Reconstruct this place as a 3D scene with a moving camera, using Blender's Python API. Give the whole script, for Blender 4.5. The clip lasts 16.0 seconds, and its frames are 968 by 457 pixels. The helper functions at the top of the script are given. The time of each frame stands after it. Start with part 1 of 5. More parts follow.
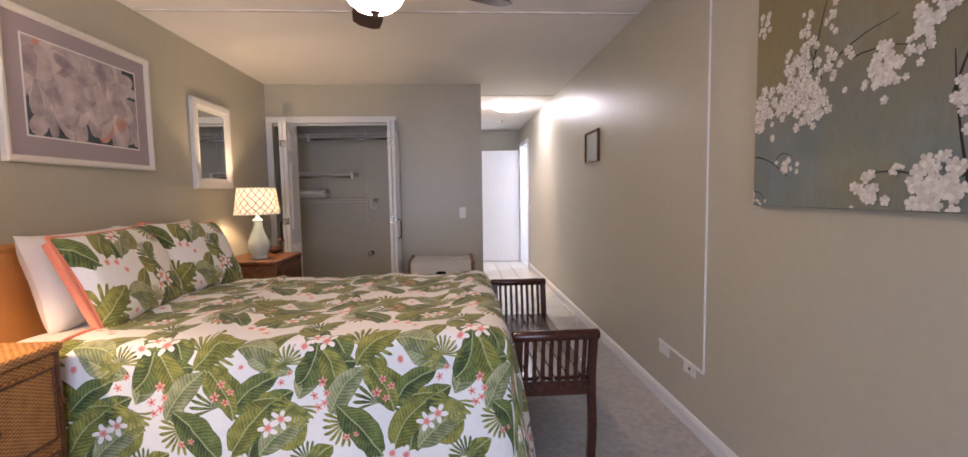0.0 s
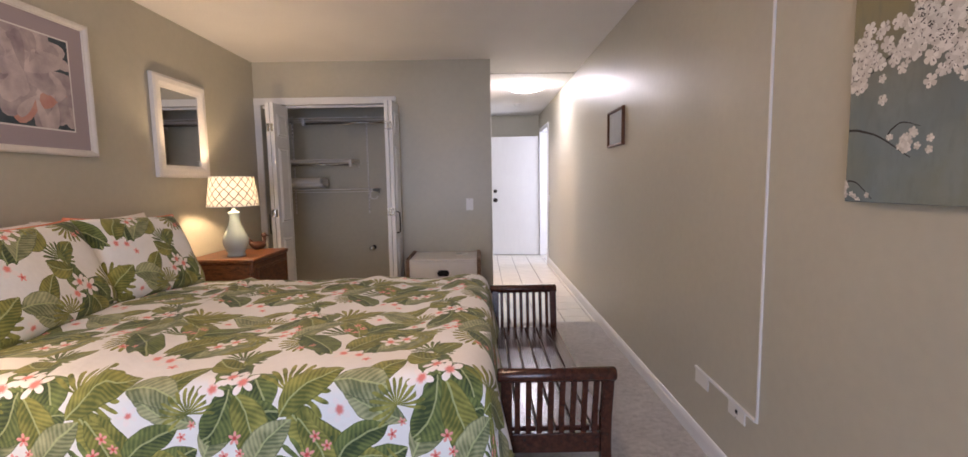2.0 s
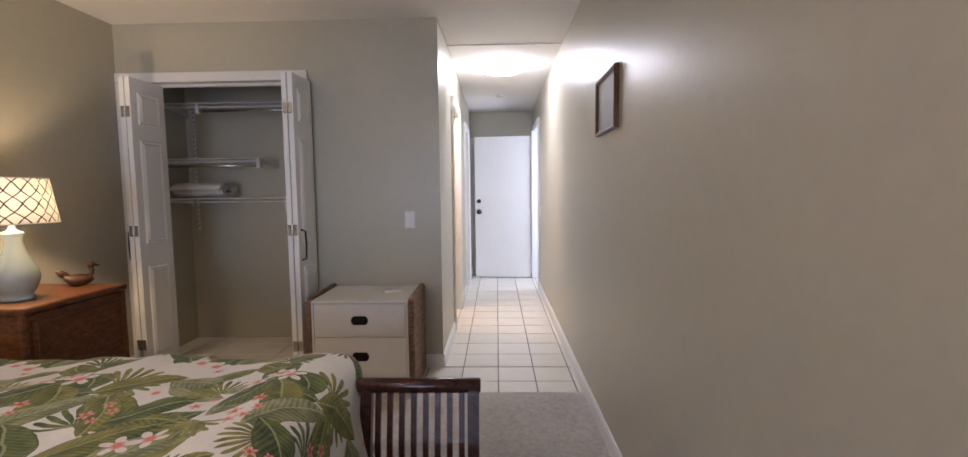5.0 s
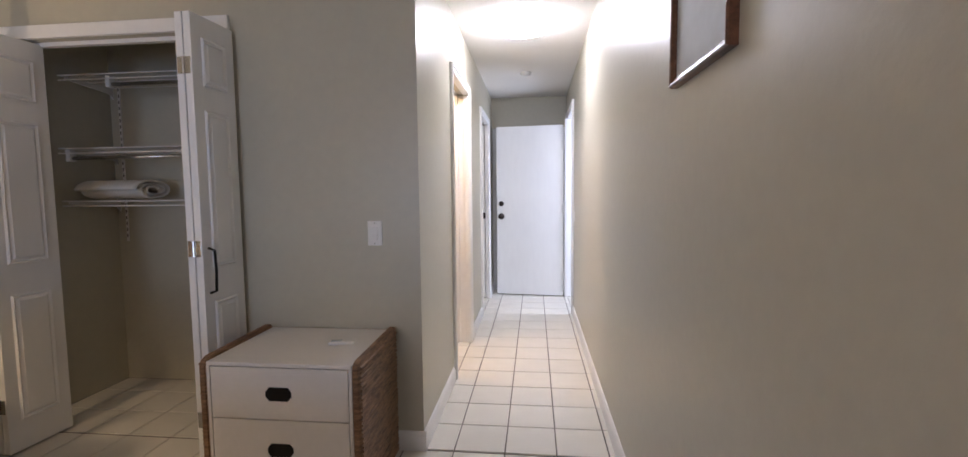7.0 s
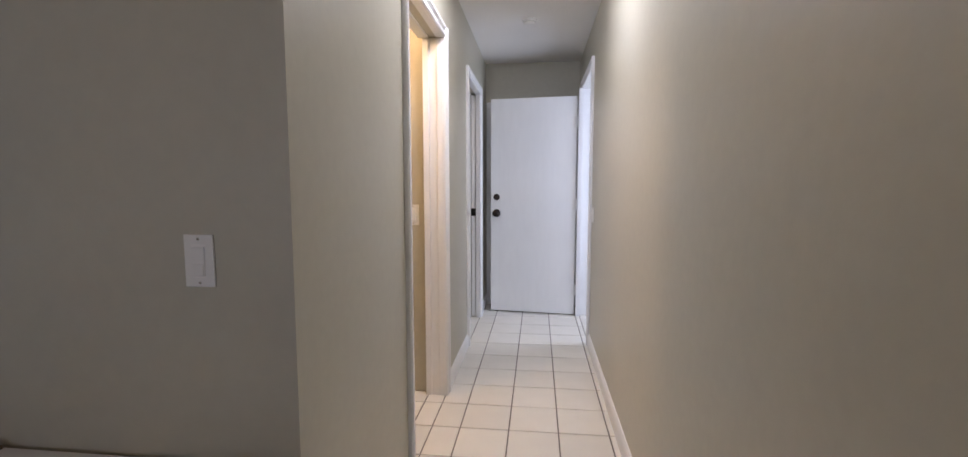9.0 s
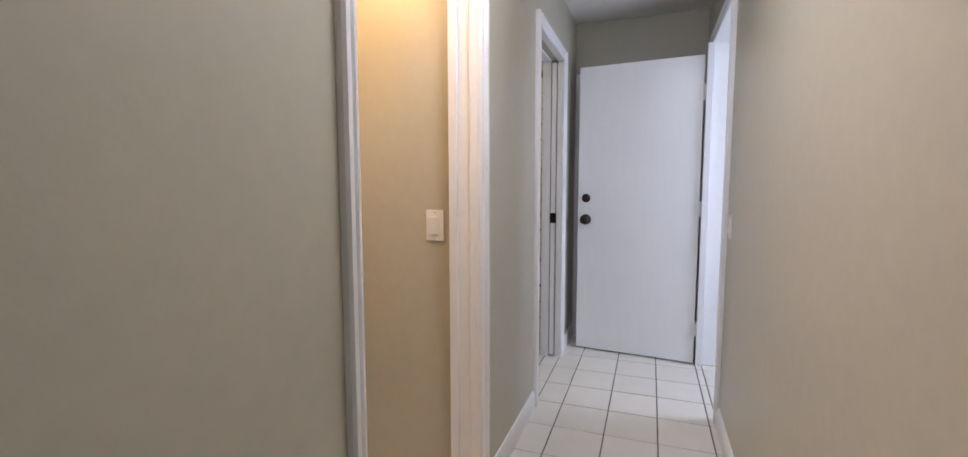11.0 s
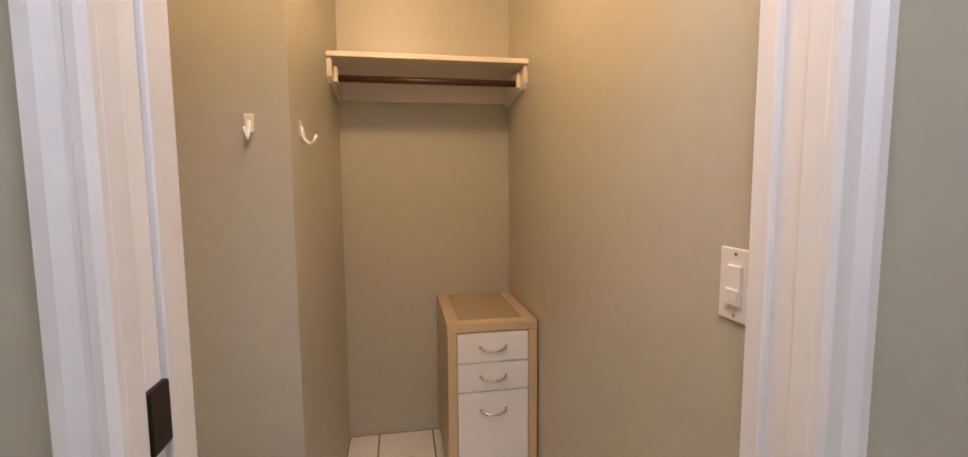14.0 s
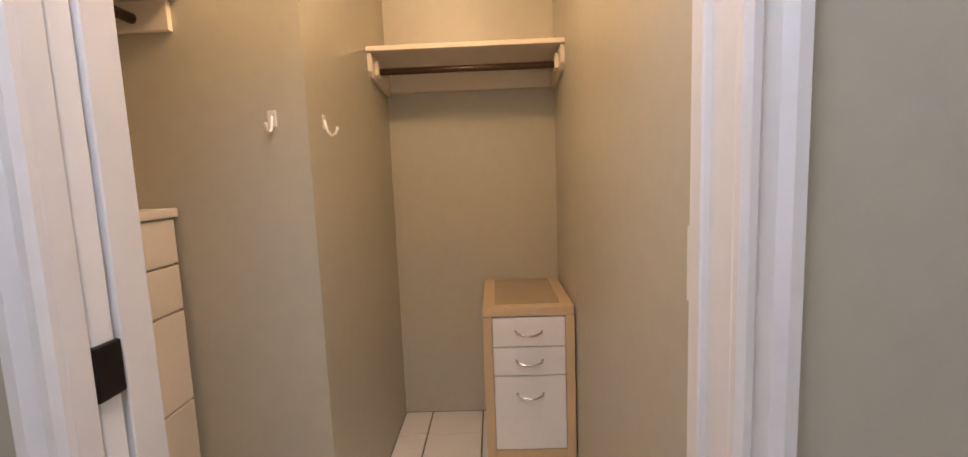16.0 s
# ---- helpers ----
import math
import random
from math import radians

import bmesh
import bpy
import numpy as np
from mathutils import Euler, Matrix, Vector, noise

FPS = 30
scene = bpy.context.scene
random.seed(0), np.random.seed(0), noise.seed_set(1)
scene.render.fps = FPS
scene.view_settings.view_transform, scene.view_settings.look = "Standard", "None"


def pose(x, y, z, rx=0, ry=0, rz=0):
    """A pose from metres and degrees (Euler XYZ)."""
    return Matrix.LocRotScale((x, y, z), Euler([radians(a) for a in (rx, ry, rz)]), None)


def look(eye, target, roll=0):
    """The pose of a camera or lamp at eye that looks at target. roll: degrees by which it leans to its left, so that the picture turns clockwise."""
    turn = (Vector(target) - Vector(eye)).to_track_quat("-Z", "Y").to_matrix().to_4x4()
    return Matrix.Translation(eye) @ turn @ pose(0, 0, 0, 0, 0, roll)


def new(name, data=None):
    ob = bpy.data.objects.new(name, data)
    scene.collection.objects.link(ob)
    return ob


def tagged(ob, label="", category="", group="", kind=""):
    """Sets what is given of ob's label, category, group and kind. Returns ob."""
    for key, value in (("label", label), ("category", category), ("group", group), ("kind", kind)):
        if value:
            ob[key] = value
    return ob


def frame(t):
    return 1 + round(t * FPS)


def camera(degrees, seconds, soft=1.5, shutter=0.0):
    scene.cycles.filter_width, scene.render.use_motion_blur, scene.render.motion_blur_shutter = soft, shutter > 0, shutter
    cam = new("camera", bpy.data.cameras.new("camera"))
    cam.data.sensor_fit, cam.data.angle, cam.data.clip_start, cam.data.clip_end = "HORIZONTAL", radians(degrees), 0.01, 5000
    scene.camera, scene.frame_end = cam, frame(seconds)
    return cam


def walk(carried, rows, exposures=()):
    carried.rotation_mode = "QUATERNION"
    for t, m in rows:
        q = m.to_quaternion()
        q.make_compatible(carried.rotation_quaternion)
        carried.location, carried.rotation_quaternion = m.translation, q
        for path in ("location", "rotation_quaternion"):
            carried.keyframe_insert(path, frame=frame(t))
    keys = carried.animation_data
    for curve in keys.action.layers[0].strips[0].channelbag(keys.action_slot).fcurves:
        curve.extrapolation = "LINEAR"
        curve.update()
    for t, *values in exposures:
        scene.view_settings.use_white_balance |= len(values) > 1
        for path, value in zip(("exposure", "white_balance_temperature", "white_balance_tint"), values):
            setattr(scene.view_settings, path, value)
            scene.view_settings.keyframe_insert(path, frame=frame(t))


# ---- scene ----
cam = camera(91.9, 16.0)
PATH = [
    (0, (0.048, -0.116, 1.278), (0.169, 1.875, 1.125), -0.9),
    (0.5, (0.098, -0.027, 1.28), (0.205, 1.963, 1.112), -0.9),
    (1, (0.18, 0.082, 1.281), (0.252, 2.072, 1.095), -0.8),
    (1.5, (0.214, 0.213, 1.274), (0.248, 2.202, 1.072), -0.8),
    (2, (0.245, 0.411, 1.278), (0.253, 2.401, 1.08), -0.9),
    (2.5, (0.329, 0.588, 1.269), (0.333, 2.579, 1.08), -0.9),
    (3, (0.449, 0.801, 1.273), (0.454, 2.793, 1.098), -0.8),
    (3.5, (0.507, 1.022, 1.256), (0.517, 3.014, 1.082), -0.7),
    (4, (0.57, 1.249, 1.259), (0.584, 3.242, 1.089), -0.7),
    (6.5, (0.894, 2.515, 1.248), (0.686, 4.499, 1.102), -0.6),
    (7, (0.883, 2.826, 1.25), (0.668, 4.809, 1.098), -0.6),
    (7.5, (0.884, 3.117, 1.238), (0.67, 5.099, 1.07), -0.4),
    (8, (0.869, 3.416, 1.246), (0.659, 5.397, 1.064), -0.1),
    (10.5, (0.896, 4.848, 1.202), (0.476, 6.795, 1.023), -0.1),
    (11, (0.919, 5.074, 1.212), (0.253, 6.951, 1.026), -0.1),
    (11.5, (0.897, 5.302, 1.206), (0.084, 7.12, 1.018), 0.2),
    (12, (0.852, 5.505, 1.213), (-0.159, 7.221, 1.027), 0.2),
    (12.5, (0.861, 5.711, 1.214), (-0.515, 7.149, 1.021), 0.3),
    (13, (0.843, 5.894, 1.201), (-0.726, 7.116, 0.989), -0.2),
    (13.5, (0.803, 6.038, 1.22), (-0.991, 6.896, 1.015), -1.1),
    (14, (0.809, 6.149, 1.223), (-1.151, 6.5, 1.034), -0.4),
    (14.5, (0.827, 6.231, 1.238), (-1.163, 6.165, 1.05), -0.8),
    (15, (0.817, 6.278, 1.23), (-1.157, 6.012, 1.055), -1.3),
    (15.5, (0.813, 6.332, 1.217), (-1.165, 6.099, 1.011), -1.3),
    (16, (0.835, 6.383, 1.207), (-1.150, 6.330, 0.976), -2.2),
]
walk(cam, [(t, look(eye, target, roll)) for t, eye, target, roll in PATH], [(0, 0.58, 6300, 25), (3, 0.58, 6300, 24), (4, 0.52, 6100, 21), (6.5, 0.45, 5950, 20), (7.5, 0.40, 5950, 20), (8, 0.12, 5950, 20), (10.5, -0.15, 5950, 19), (11.5, -0.22, 5950, 20), (12.5, -0.30, 6050, 23), (13.5, -0.33, 6100, 24), (14, -0.15, 5900, 22), (16, -0.15, 5800, 22)])

# ---- light ----
world = bpy.data.worlds.new("sky")
scene.world = world
world.use_nodes = True
wn = world.node_tree
sky = wn.nodes.new("ShaderNodeTexSky")
sky.sky_type, sky.sun_disc = "NISHITA", False
sky.sun_elevation, sky.sun_rotation = radians(35), radians(200)
wn.nodes["Background"].inputs["Strength"].default_value = 0.06
wn.links.new(sky.outputs[0], wn.nodes["Background"].inputs["Color"])


def lamp_light(name, kind, m, power, colour, size=0.05, size_y=None):
    d = bpy.data.lights.new(name, kind)
    d.energy, d.color = power, colour
    if kind == "AREA":
        d.shape, d.size, d.size_y = "RECTANGLE", size, size_y or size
    else:
        d.shadow_soft_size = size
    ob = new(name, d)
    ob.matrix_world = m
    return ob


WARM, COOL = (1.0, 0.73, 0.40), (0.60, 0.77, 1.0)
win_light = lamp_light("window_daylight", "AREA", look((-0.45, -1.70, 1.10), (-0.45, 3, 0.8)), 20, COOL, 1.7, 1.8)
win_light.data.spread = radians(115)
lamp_light("entry_daylight", "AREA", look((2.30, 7.95, 1.3), (0.4, 7.9, 1.1)), 26, (0.80, 0.88, 1.0), 0.7, 1.8)
lamp_light("table_lamp_bulb", "POINT", pose(-1.60, 3.90, 1.24), 14.5, WARM, 0.03)
lamp_light("near_lamp_bulb", "POINT", pose(-1.66, 1.30, 1.24), 20, WARM, 0.03)
lamp_light("walk_in_bulb", "POINT", pose(-0.26, 6.12, 2.20), 29, (1.0, 0.64, 0.30), 0.09)
# added fill for the bathroom; no lamp is seen there
lamp_light("bathroom_fill", "POINT", pose(-0.6, 8.0, 2.25), 10, (1.0, 0.86, 0.62), 0.08)


# ---- materials ----
class Nodes:
    """Short hand for a node tree."""

    def __init__(self, tree):
        self.t = tree

    def n(self, kind, **props):
        node = self.t.nodes.new(kind)
        for k, v in props.items():
            if k == "operation":
                node.operation = v
            elif k == "data_type":
                node.data_type = v
            elif k == "feature":
                node.feature = v
            elif k == "voronoi_dimensions":
                node.voronoi_dimensions = v
            elif k == "blend_type":
                node.blend_type = v
        return node

    def put(self, sock, v):
        if isinstance(v, bpy.types.NodeSocket):
            self.t.links.new(v, sock)
        elif isinstance(v, tuple) and len(v) == 3 and sock.type == "RGBA":
            sock.default_value = (*v, 1)
        else:
            sock.default_value = v

    def math(self, op, a, b=0.0, c=0.0):
        m = self.n("ShaderNodeMath", operation=op)
        self.put(m.inputs[0], a), self.put(m.inputs[1], b), self.put(m.inputs[2], c)
        return m.outputs[0]

    def mix(self, fac, a, b):
        m = self.n("ShaderNodeMix", data_type="RGBA")
        self.put(m.inputs[0], fac), self.put(m.inputs[6], a), self.put(m.inputs[7], b)
        return m.outputs[2]

    def noise(self, vec, scale, detail=3.0, rough=0.5):
        m = self.n("ShaderNodeTexNoise")
        self.put(m.inputs["Vector"], vec)
        m.inputs["Scale"].default_value, m.inputs["Detail"].default_value, m.inputs["Roughness"].default_value = scale, detail, rough
        return m.outputs[0]

    def ramp(self, fac, a, b):
        m = self.n("ShaderNodeMapRange")
        self.put(m.inputs[0], fac)
        m.inputs[1].default_value, m.inputs[2].default_value = a, b
        return m.outputs[0]

    def scaled(self, vec, x, y, z):
        m = self.n("ShaderNodeMapping")
        self.put(m.inputs[0], vec)
        m.inputs["Scale"].default_value = (x, y, z)
        return m.outputs[0]


def start(name, rough=0.5, metal=0.0):
    mat = bpy.data.materials.new(name)
    mat.use_nodes = True
    k = Nodes(mat.node_tree)
    b = mat.node_tree.nodes["Principled BSDF"]
    b.inputs["Roughness"].default_value, b.inputs["Metallic"].default_value = rough, metal
    return mat, k, b


def bump(k, b, height, strength, distance=0.002):
    m = k.n("ShaderNodeBump")
    m.inputs["Strength"].default_value, m.inputs["Distance"].default_value = strength, distance
    k.put(m.inputs["Height"], height)
    k.t.links.new(m.outputs[0], b.inputs["Normal"])


def plain(name, colour, rough=0.5, metal=0.0, grain=60.0, relief=0.15, vary=0.12, stretch=(1, 1, 1), big=2.0):
    """A surface of one colour with grain, soft large stains and fine relief."""
    mat, k, b = start(name, rough, metal)
    co = k.n("ShaderNodeTexCoord").outputs["Object"]
    st = k.scaled(co, *stretch)
    fine, large = k.noise(st, grain, 4), k.noise(co, big, 3)
    dark = tuple(c * (1 - vary) for c in colour)
    light = tuple(min(1, c * (1 + vary)) for c in colour)
    both = k.math("ADD", k.math("MULTIPLY", fine, 0.5), k.math("MULTIPLY", large, 0.5))
    k.put(b.inputs["Base Color"], k.mix(k.ramp(both, 0.3, 0.7), dark, light))
    k.put(b.inputs["Roughness"], k.math("MULTIPLY_ADD", large, 0.12, rough - 0.06))
    bump(k, b, fine, relief)
    return mat


def wood(name, dark, light, rough=0.3, axis=(6, 1, 6), scale=9.0):
    mat, k, b = start(name, rough)
    co = k.n("ShaderNodeTexCoord").outputs["Object"]
    st = k.scaled(co, *axis)
    g = k.noise(st, scale, 6, 0.65)
    fine = k.noise(st, scale * 9, 3)
    f = k.math("ADD", k.math("MULTIPLY", g, 0.75), k.math("MULTIPLY", fine, 0.25))
    k.put(b.inputs["Base Color"], k.mix(k.ramp(f, 0.35, 0.65), dark, light))
    bump(k, b, fine, 0.12, 0.001)
    return mat


def glowing(name, colour, strength):
    mat, k, b = start(name, 0.4)
    b.inputs["Base Color"].default_value = (0.85, 0.83, 0.8, 1)
    b.inputs["Emission Color"].default_value = (*colour, 1)
    b.inputs["Emission Strength"].default_value = strength
    return mat


def woven(name, dark, light, pitch=0.009):
    """Woven cane: crossing strands."""
    mat, k, b = start(name, 0.55)
    co = k.n("ShaderNodeTexCoord").outputs["Object"]
    sep = k.n("ShaderNodeSeparateXYZ")
    k.put(sep.inputs[0], co)
    w = 2 * math.pi / pitch
    along = k.math("SINE", k.math("MULTIPLY", k.math("ADD", sep.outputs[0], sep.outputs[1]), w * 0.5))
    up = k.math("SINE", k.math("MULTIPLY", sep.outputs[2], w))
    weave = k.math("MULTIPLY_ADD", k.math("MULTIPLY", along, up), 0.5, 0.5)
    n = k.noise(co, 25, 4)
    f = k.math("ADD", k.math("MULTIPLY", weave, 0.55), k.math("MULTIPLY", n, 0.45))
    k.put(b.inputs["Base Color"], k.mix(k.ramp(f, 0.25, 0.75), dark, light))
    bump(k, b, weave, 0.7, 0.003)
    return mat


def wall_paint(name, colour, rough=0.38):
    mat, k, b = start(name, rough)
    co = k.n("ShaderNodeTexCoord").outputs["Object"]
    large, peel, fine = k.noise(co, 1.3, 4), k.noise(co, 90, 3), k.noise(co, 26, 3)
    f = k.math("ADD", k.math("MULTIPLY", large, 0.6), k.math("MULTIPLY", fine, 0.4))
    k.put(b.inputs["Base Color"], k.mix(k.ramp(f, 0.3, 0.7), tuple(c * 0.94 for c in colour), tuple(c * 1.05 for c in colour)))
    k.put(b.inputs["Roughness"], k.math("MULTIPLY_ADD", large, 0.16, rough - 0.08))
    bump(k, b, k.math("ADD", peel, k.math("MULTIPLY", fine, 1.5)), 0.18, 0.0015)
    return mat


# one repeat of the cloth's print: from x, y to x, y, width, tone (dark, lime or pale), in hundredths of the repeat
REPEAT = 0.62
LEAVES_BACK = [
    (28, 92, 40, 72, 13, 0), (17, 98, 1, 106, 11, 1), (23, 65, 43, 74, 10, 0), (75, 12, 82, 29, 13, 0),
    (67, 46, 93, 52, 8, 1), (26, 82, 11, 55, 13, 0), (14, 6, 27, 22, 9, 1), (48, 36, 57, 10, 9, 0),
]
LEAVES_FRONT = [
    (22, 81, 10, 57, 12.5, 0), (25, 81, 36, 49, 13, 1), (42, 72, 71, 94, 12, 1), (70, 87, 97, 81, 12.5, 2),
    (67, 48, 93, 67, 10, 0), (25, 41, 47, 70, 12, 2), (55, 70, 70, 39, 9, 1), (34, 46, 62, 13, 14, 0),
    (64, 16, 86, 46, 13.5, 1), (81, 16, 109, 39, 13, 2),
]
FANS = [(49, 80, 20, 40, 1), (59, 45, 18, 80, 0), (38, 34, 16, 200, 1), (5, 44, 15, 250, 1), (14, 10, 13, 70, 0), (0, 72, 14, 110, 1)]
STARS = [(11, 83, 6.4), (18, 91, 6.2), (25, 86, 6.6), (88, 31, 5.8), (96, 36, 6), (66, 12, 6), (75, 10, 6.2), (72, 71, 5)]
BUDS = [(18, 51, 2.6), (24, 47, 2.6), (20, 44, 2.6), (26, 53, 2.2), (23, 60, 3), (57, 52, 3), (61, 60, 2.6), (66, 55, 2.4), (63, 48, 2.2), (38, 25, 2.4), (44, 27, 1.8), (97, 60, 2.4), (2, 66, 2), (80, 3, 2.4)]


def print_cloth(name):
    """White quilted cotton with a repeating print of banana leaves, palm fans and coral orchids."""
    mat, k, b = start(name, 0.85)
    uv = k.n("ShaderNodeUVMap").outputs[0]
    nz = k.n("ShaderNodeTexNoise")
    k.put(nz.inputs["Vector"], uv)
    nz.inputs["Scale"].default_value = 11
    sc = k.n("ShaderNodeVectorMath", operation="SCALE")
    k.put(sc.inputs[0], nz.outputs["Color"])
    sc.inputs["Scale"].default_value = 0.022
    wob = k.n("ShaderNodeVectorMath", operation="ADD")
    k.put(wob.inputs[0], uv), k.put(wob.inputs[1], sc.outputs[0])
    cell = k.scaled(wob.outputs[0], 1 / REPEAT, 1 / REPEAT, 0)
    mottle = k.noise(uv, 26, 3)
    col = k.mix(k.noise(uv, 30), (0.80, 0.79, 0.76), (0.88, 0.87, 0.85))
    tones = (((0.034, 0.060, 0.018), (0.21, 0.26, 0.070)), ((0.095, 0.115, 0.020), (0.38, 0.36, 0.080)), ((0.13, 0.16, 0.07), (0.50, 0.50, 0.27)))

    def local(x, y, a):
        """Offset from a place in the repeat, turned by a; the nearest repeat counts."""
        d = k.n("ShaderNodeVectorMath", operation="SUBTRACT")
        k.put(d.inputs[0], cell)
        d.inputs[1].default_value = (x / 100 - 0.5, y / 100 - 0.5, 0)
        f = k.n("ShaderNodeVectorMath", operation="FRACTION")
        k.put(f.inputs[0], d.outputs[0])
        c = k.n("ShaderNodeVectorMath", operation="SUBTRACT")
        k.put(c.inputs[0], f.outputs[0])
        c.inputs[1].default_value = (0.5, 0.5, 0)
        out = []
        for v in ((math.cos(a), math.sin(a), 0), (-math.sin(a), math.cos(a), 0)):
            p = k.n("ShaderNodeVectorMath", operation="DOT_PRODUCT")
            k.put(p.inputs[0], c.outputs[0])
            p.inputs[1].default_value = v
            out.append(p.outputs["Value"])
        return out

    def leaf(x0, y0, x1, y1, width, tone):
        nonlocal col
        half, w = math.hypot(x1 - x0, y1 - y0) / 195, width / 150
        x, y = local((x0 + x1) / 2, (y0 + y1) / 2, math.atan2(y1 - y0, x1 - x0))
        u = k.math("DIVIDE", x, half)
        uu = k.math("MULTIPLY", u, u)
        y = k.math("MULTIPLY_ADD", uu, 0.03, y)
        lim = k.math("MULTIPLY", k.math("SUBTRACT", 1.0, k.math("POWER", k.math("ABSOLUTE", u), 2.6)), w)
        ay = k.math("ABSOLUTE", y)
        inside = k.math("LESS_THAN", ay, lim)
        vein = k.math("SINE", k.math("MULTIPLY", k.math("SUBTRACT", x, k.math("MULTIPLY", ay, 0.8)), 240))
        f = k.math("MULTIPLY_ADD", vein, 0.20, k.math("MULTIPLY_ADD", k.math("GREATER_THAN", y, 0.0), 0.28, k.math("MULTIPLY", ay, 0.35 / w)))
        f = k.math("MULTIPLY_ADD", k.math("SUBTRACT", mottle, 0.5), 1.5, k.math("ADD", f, 0.08))
        c = k.mix(k.ramp(f, 0.0, 1.0), *tones[tone])
        c = k.mix(k.math("MULTIPLY", k.math("LESS_THAN", ay, 0.0045), 0.6), c, (0.50, 0.55, 0.26))
        c = k.mix(k.math("MULTIPLY", k.math("GREATER_THAN", ay, k.math("MULTIPLY", lim, 0.93)), 0.45), c, (0.02, 0.05, 0.015))
        col = k.mix(inside, col, c)

    def polar(x, y):
        r = k.math("SQRT", k.math("MULTIPLY_ADD", x, x, k.math("MULTIPLY", y, y)))
        return r, k.math("ARCTAN2", y, x)

    def fan(x, y, radius, turn, tone):
        nonlocal col
        r, a = polar(*local(x, y, radians(turn)))
        spoke = k.math("ABSOLUTE", k.math("SINE", k.math("MULTIPLY", a, 10.5)))
        m = k.math("MULTIPLY", k.math("LESS_THAN", r, k.math("MULTIPLY_ADD", spoke, radius / 250, radius / 180)), k.math("LESS_THAN", k.math("ABSOLUTE", a), 2.0))
        m = k.math("MULTIPLY", m, k.math("GREATER_THAN", spoke, k.math("MULTIPLY", r, 85 / radius)))
        col = k.mix(m, col, k.mix(k.ramp(mottle, 0.3, 0.7), *tones[tone]))

    def bloom(x, y, radius, inner, outer, heart):
        nonlocal col
        r, a = polar(*local(x, y, x * 0.7))
        lim = k.math("MULTIPLY_ADD", k.math("ABSOLUTE", k.math("SINE", k.math("MULTIPLY", a, 2.5))), radius * 0.0092, radius * 0.0018)
        col = k.mix(k.math("LESS_THAN", r, lim), col, k.mix(k.ramp(r, radius * 0.01 * heart, radius * 0.01 * (heart + 0.25)), inner, outer))

    for x0, y0, x1, y1, width, tone in LEAVES_FRONT[:8]:
        leaf(y0 + 33, x0 + 9, y1 + 33, x1 + 9, width, (1, 2, 0)[tone])
    for row in LEAVES_BACK:
        leaf(*row)
    for row in FANS[:3]:
        fan(*row)
    for row in LEAVES_FRONT:
        leaf(*row)
    for row in FANS[3:]:
        fan(*row)
    for row in BUDS:
        bloom(*row, (0.62, 0.07, 0.06), (0.83, 0.36, 0.31), 0.2)
    for row in STARS:
        bloom(*row, (0.78, 0.24, 0.20), (0.88, 0.82, 0.79), 0.22)
    k.put(b.inputs["Base Color"], col)
    weave = k.noise(uv, 420, 2)
    quilt = k.n("ShaderNodeTexVoronoi", voronoi_dimensions="2D")
    k.put(quilt.inputs["Vector"], uv)
    quilt.inputs["Scale"].default_value = 48
    bump(k, b, k.math("ADD", k.math("MULTIPLY", weave, 0.25), k.math("MULTIPLY", quilt.outputs["Distance"], -0.8)), 0.35, 0.004)
    b.inputs["Sheen Weight"].default_value = 0.15
    return mat


def carpet_mat():
    mat, k, b = start("carpet_pile", 0.95)
    co = k.n("ShaderNodeTexCoord").outputs["Object"]
    f1, f2, f3 = k.noise(co, 260, 3), k.noise(co, 40, 4), k.noise(co, 2.5, 3)
    f = k.math("ADD", k.math("MULTIPLY", f1, 0.5), k.math("ADD", k.math("MULTIPLY", f2, 0.35), k.math("MULTIPLY", f3, 0.15)))
    k.put(b.inputs["Base Color"], k.mix(k.ramp(f, 0.38, 0.62), (0.33, 0.31, 0.29), (0.62, 0.59, 0.56)))
    bump(k, b, f1, 0.8, 0.006)
    b.inputs["Sheen Weight"].default_value = 0.2
    return mat


def tile_mat(name, colour, rough=0.22):
    mat, k, b = start(name, rough)
    co = k.n("ShaderNodeTexCoord").outputs["Object"]
    rnd = k.n("ShaderNodeObjectInfo").outputs["Random"]
    n = k.noise(co, 7, 4)
    f = k.math("ADD", k.math("MULTIPLY", n, 0.6), k.math("MULTIPLY", rnd, 0.4))
    k.put(b.inputs["Base Color"], k.mix(f, tuple(c * 0.90 for c in colour), tuple(min(1, c * 1.06) for c in colour)))
    k.put(b.inputs["Roughness"], k.math("MULTIPLY_ADD", n, 0.2, rough - 0.1))
    bump(k, b, k.noise(co, 30, 2), 0.05)
    return mat


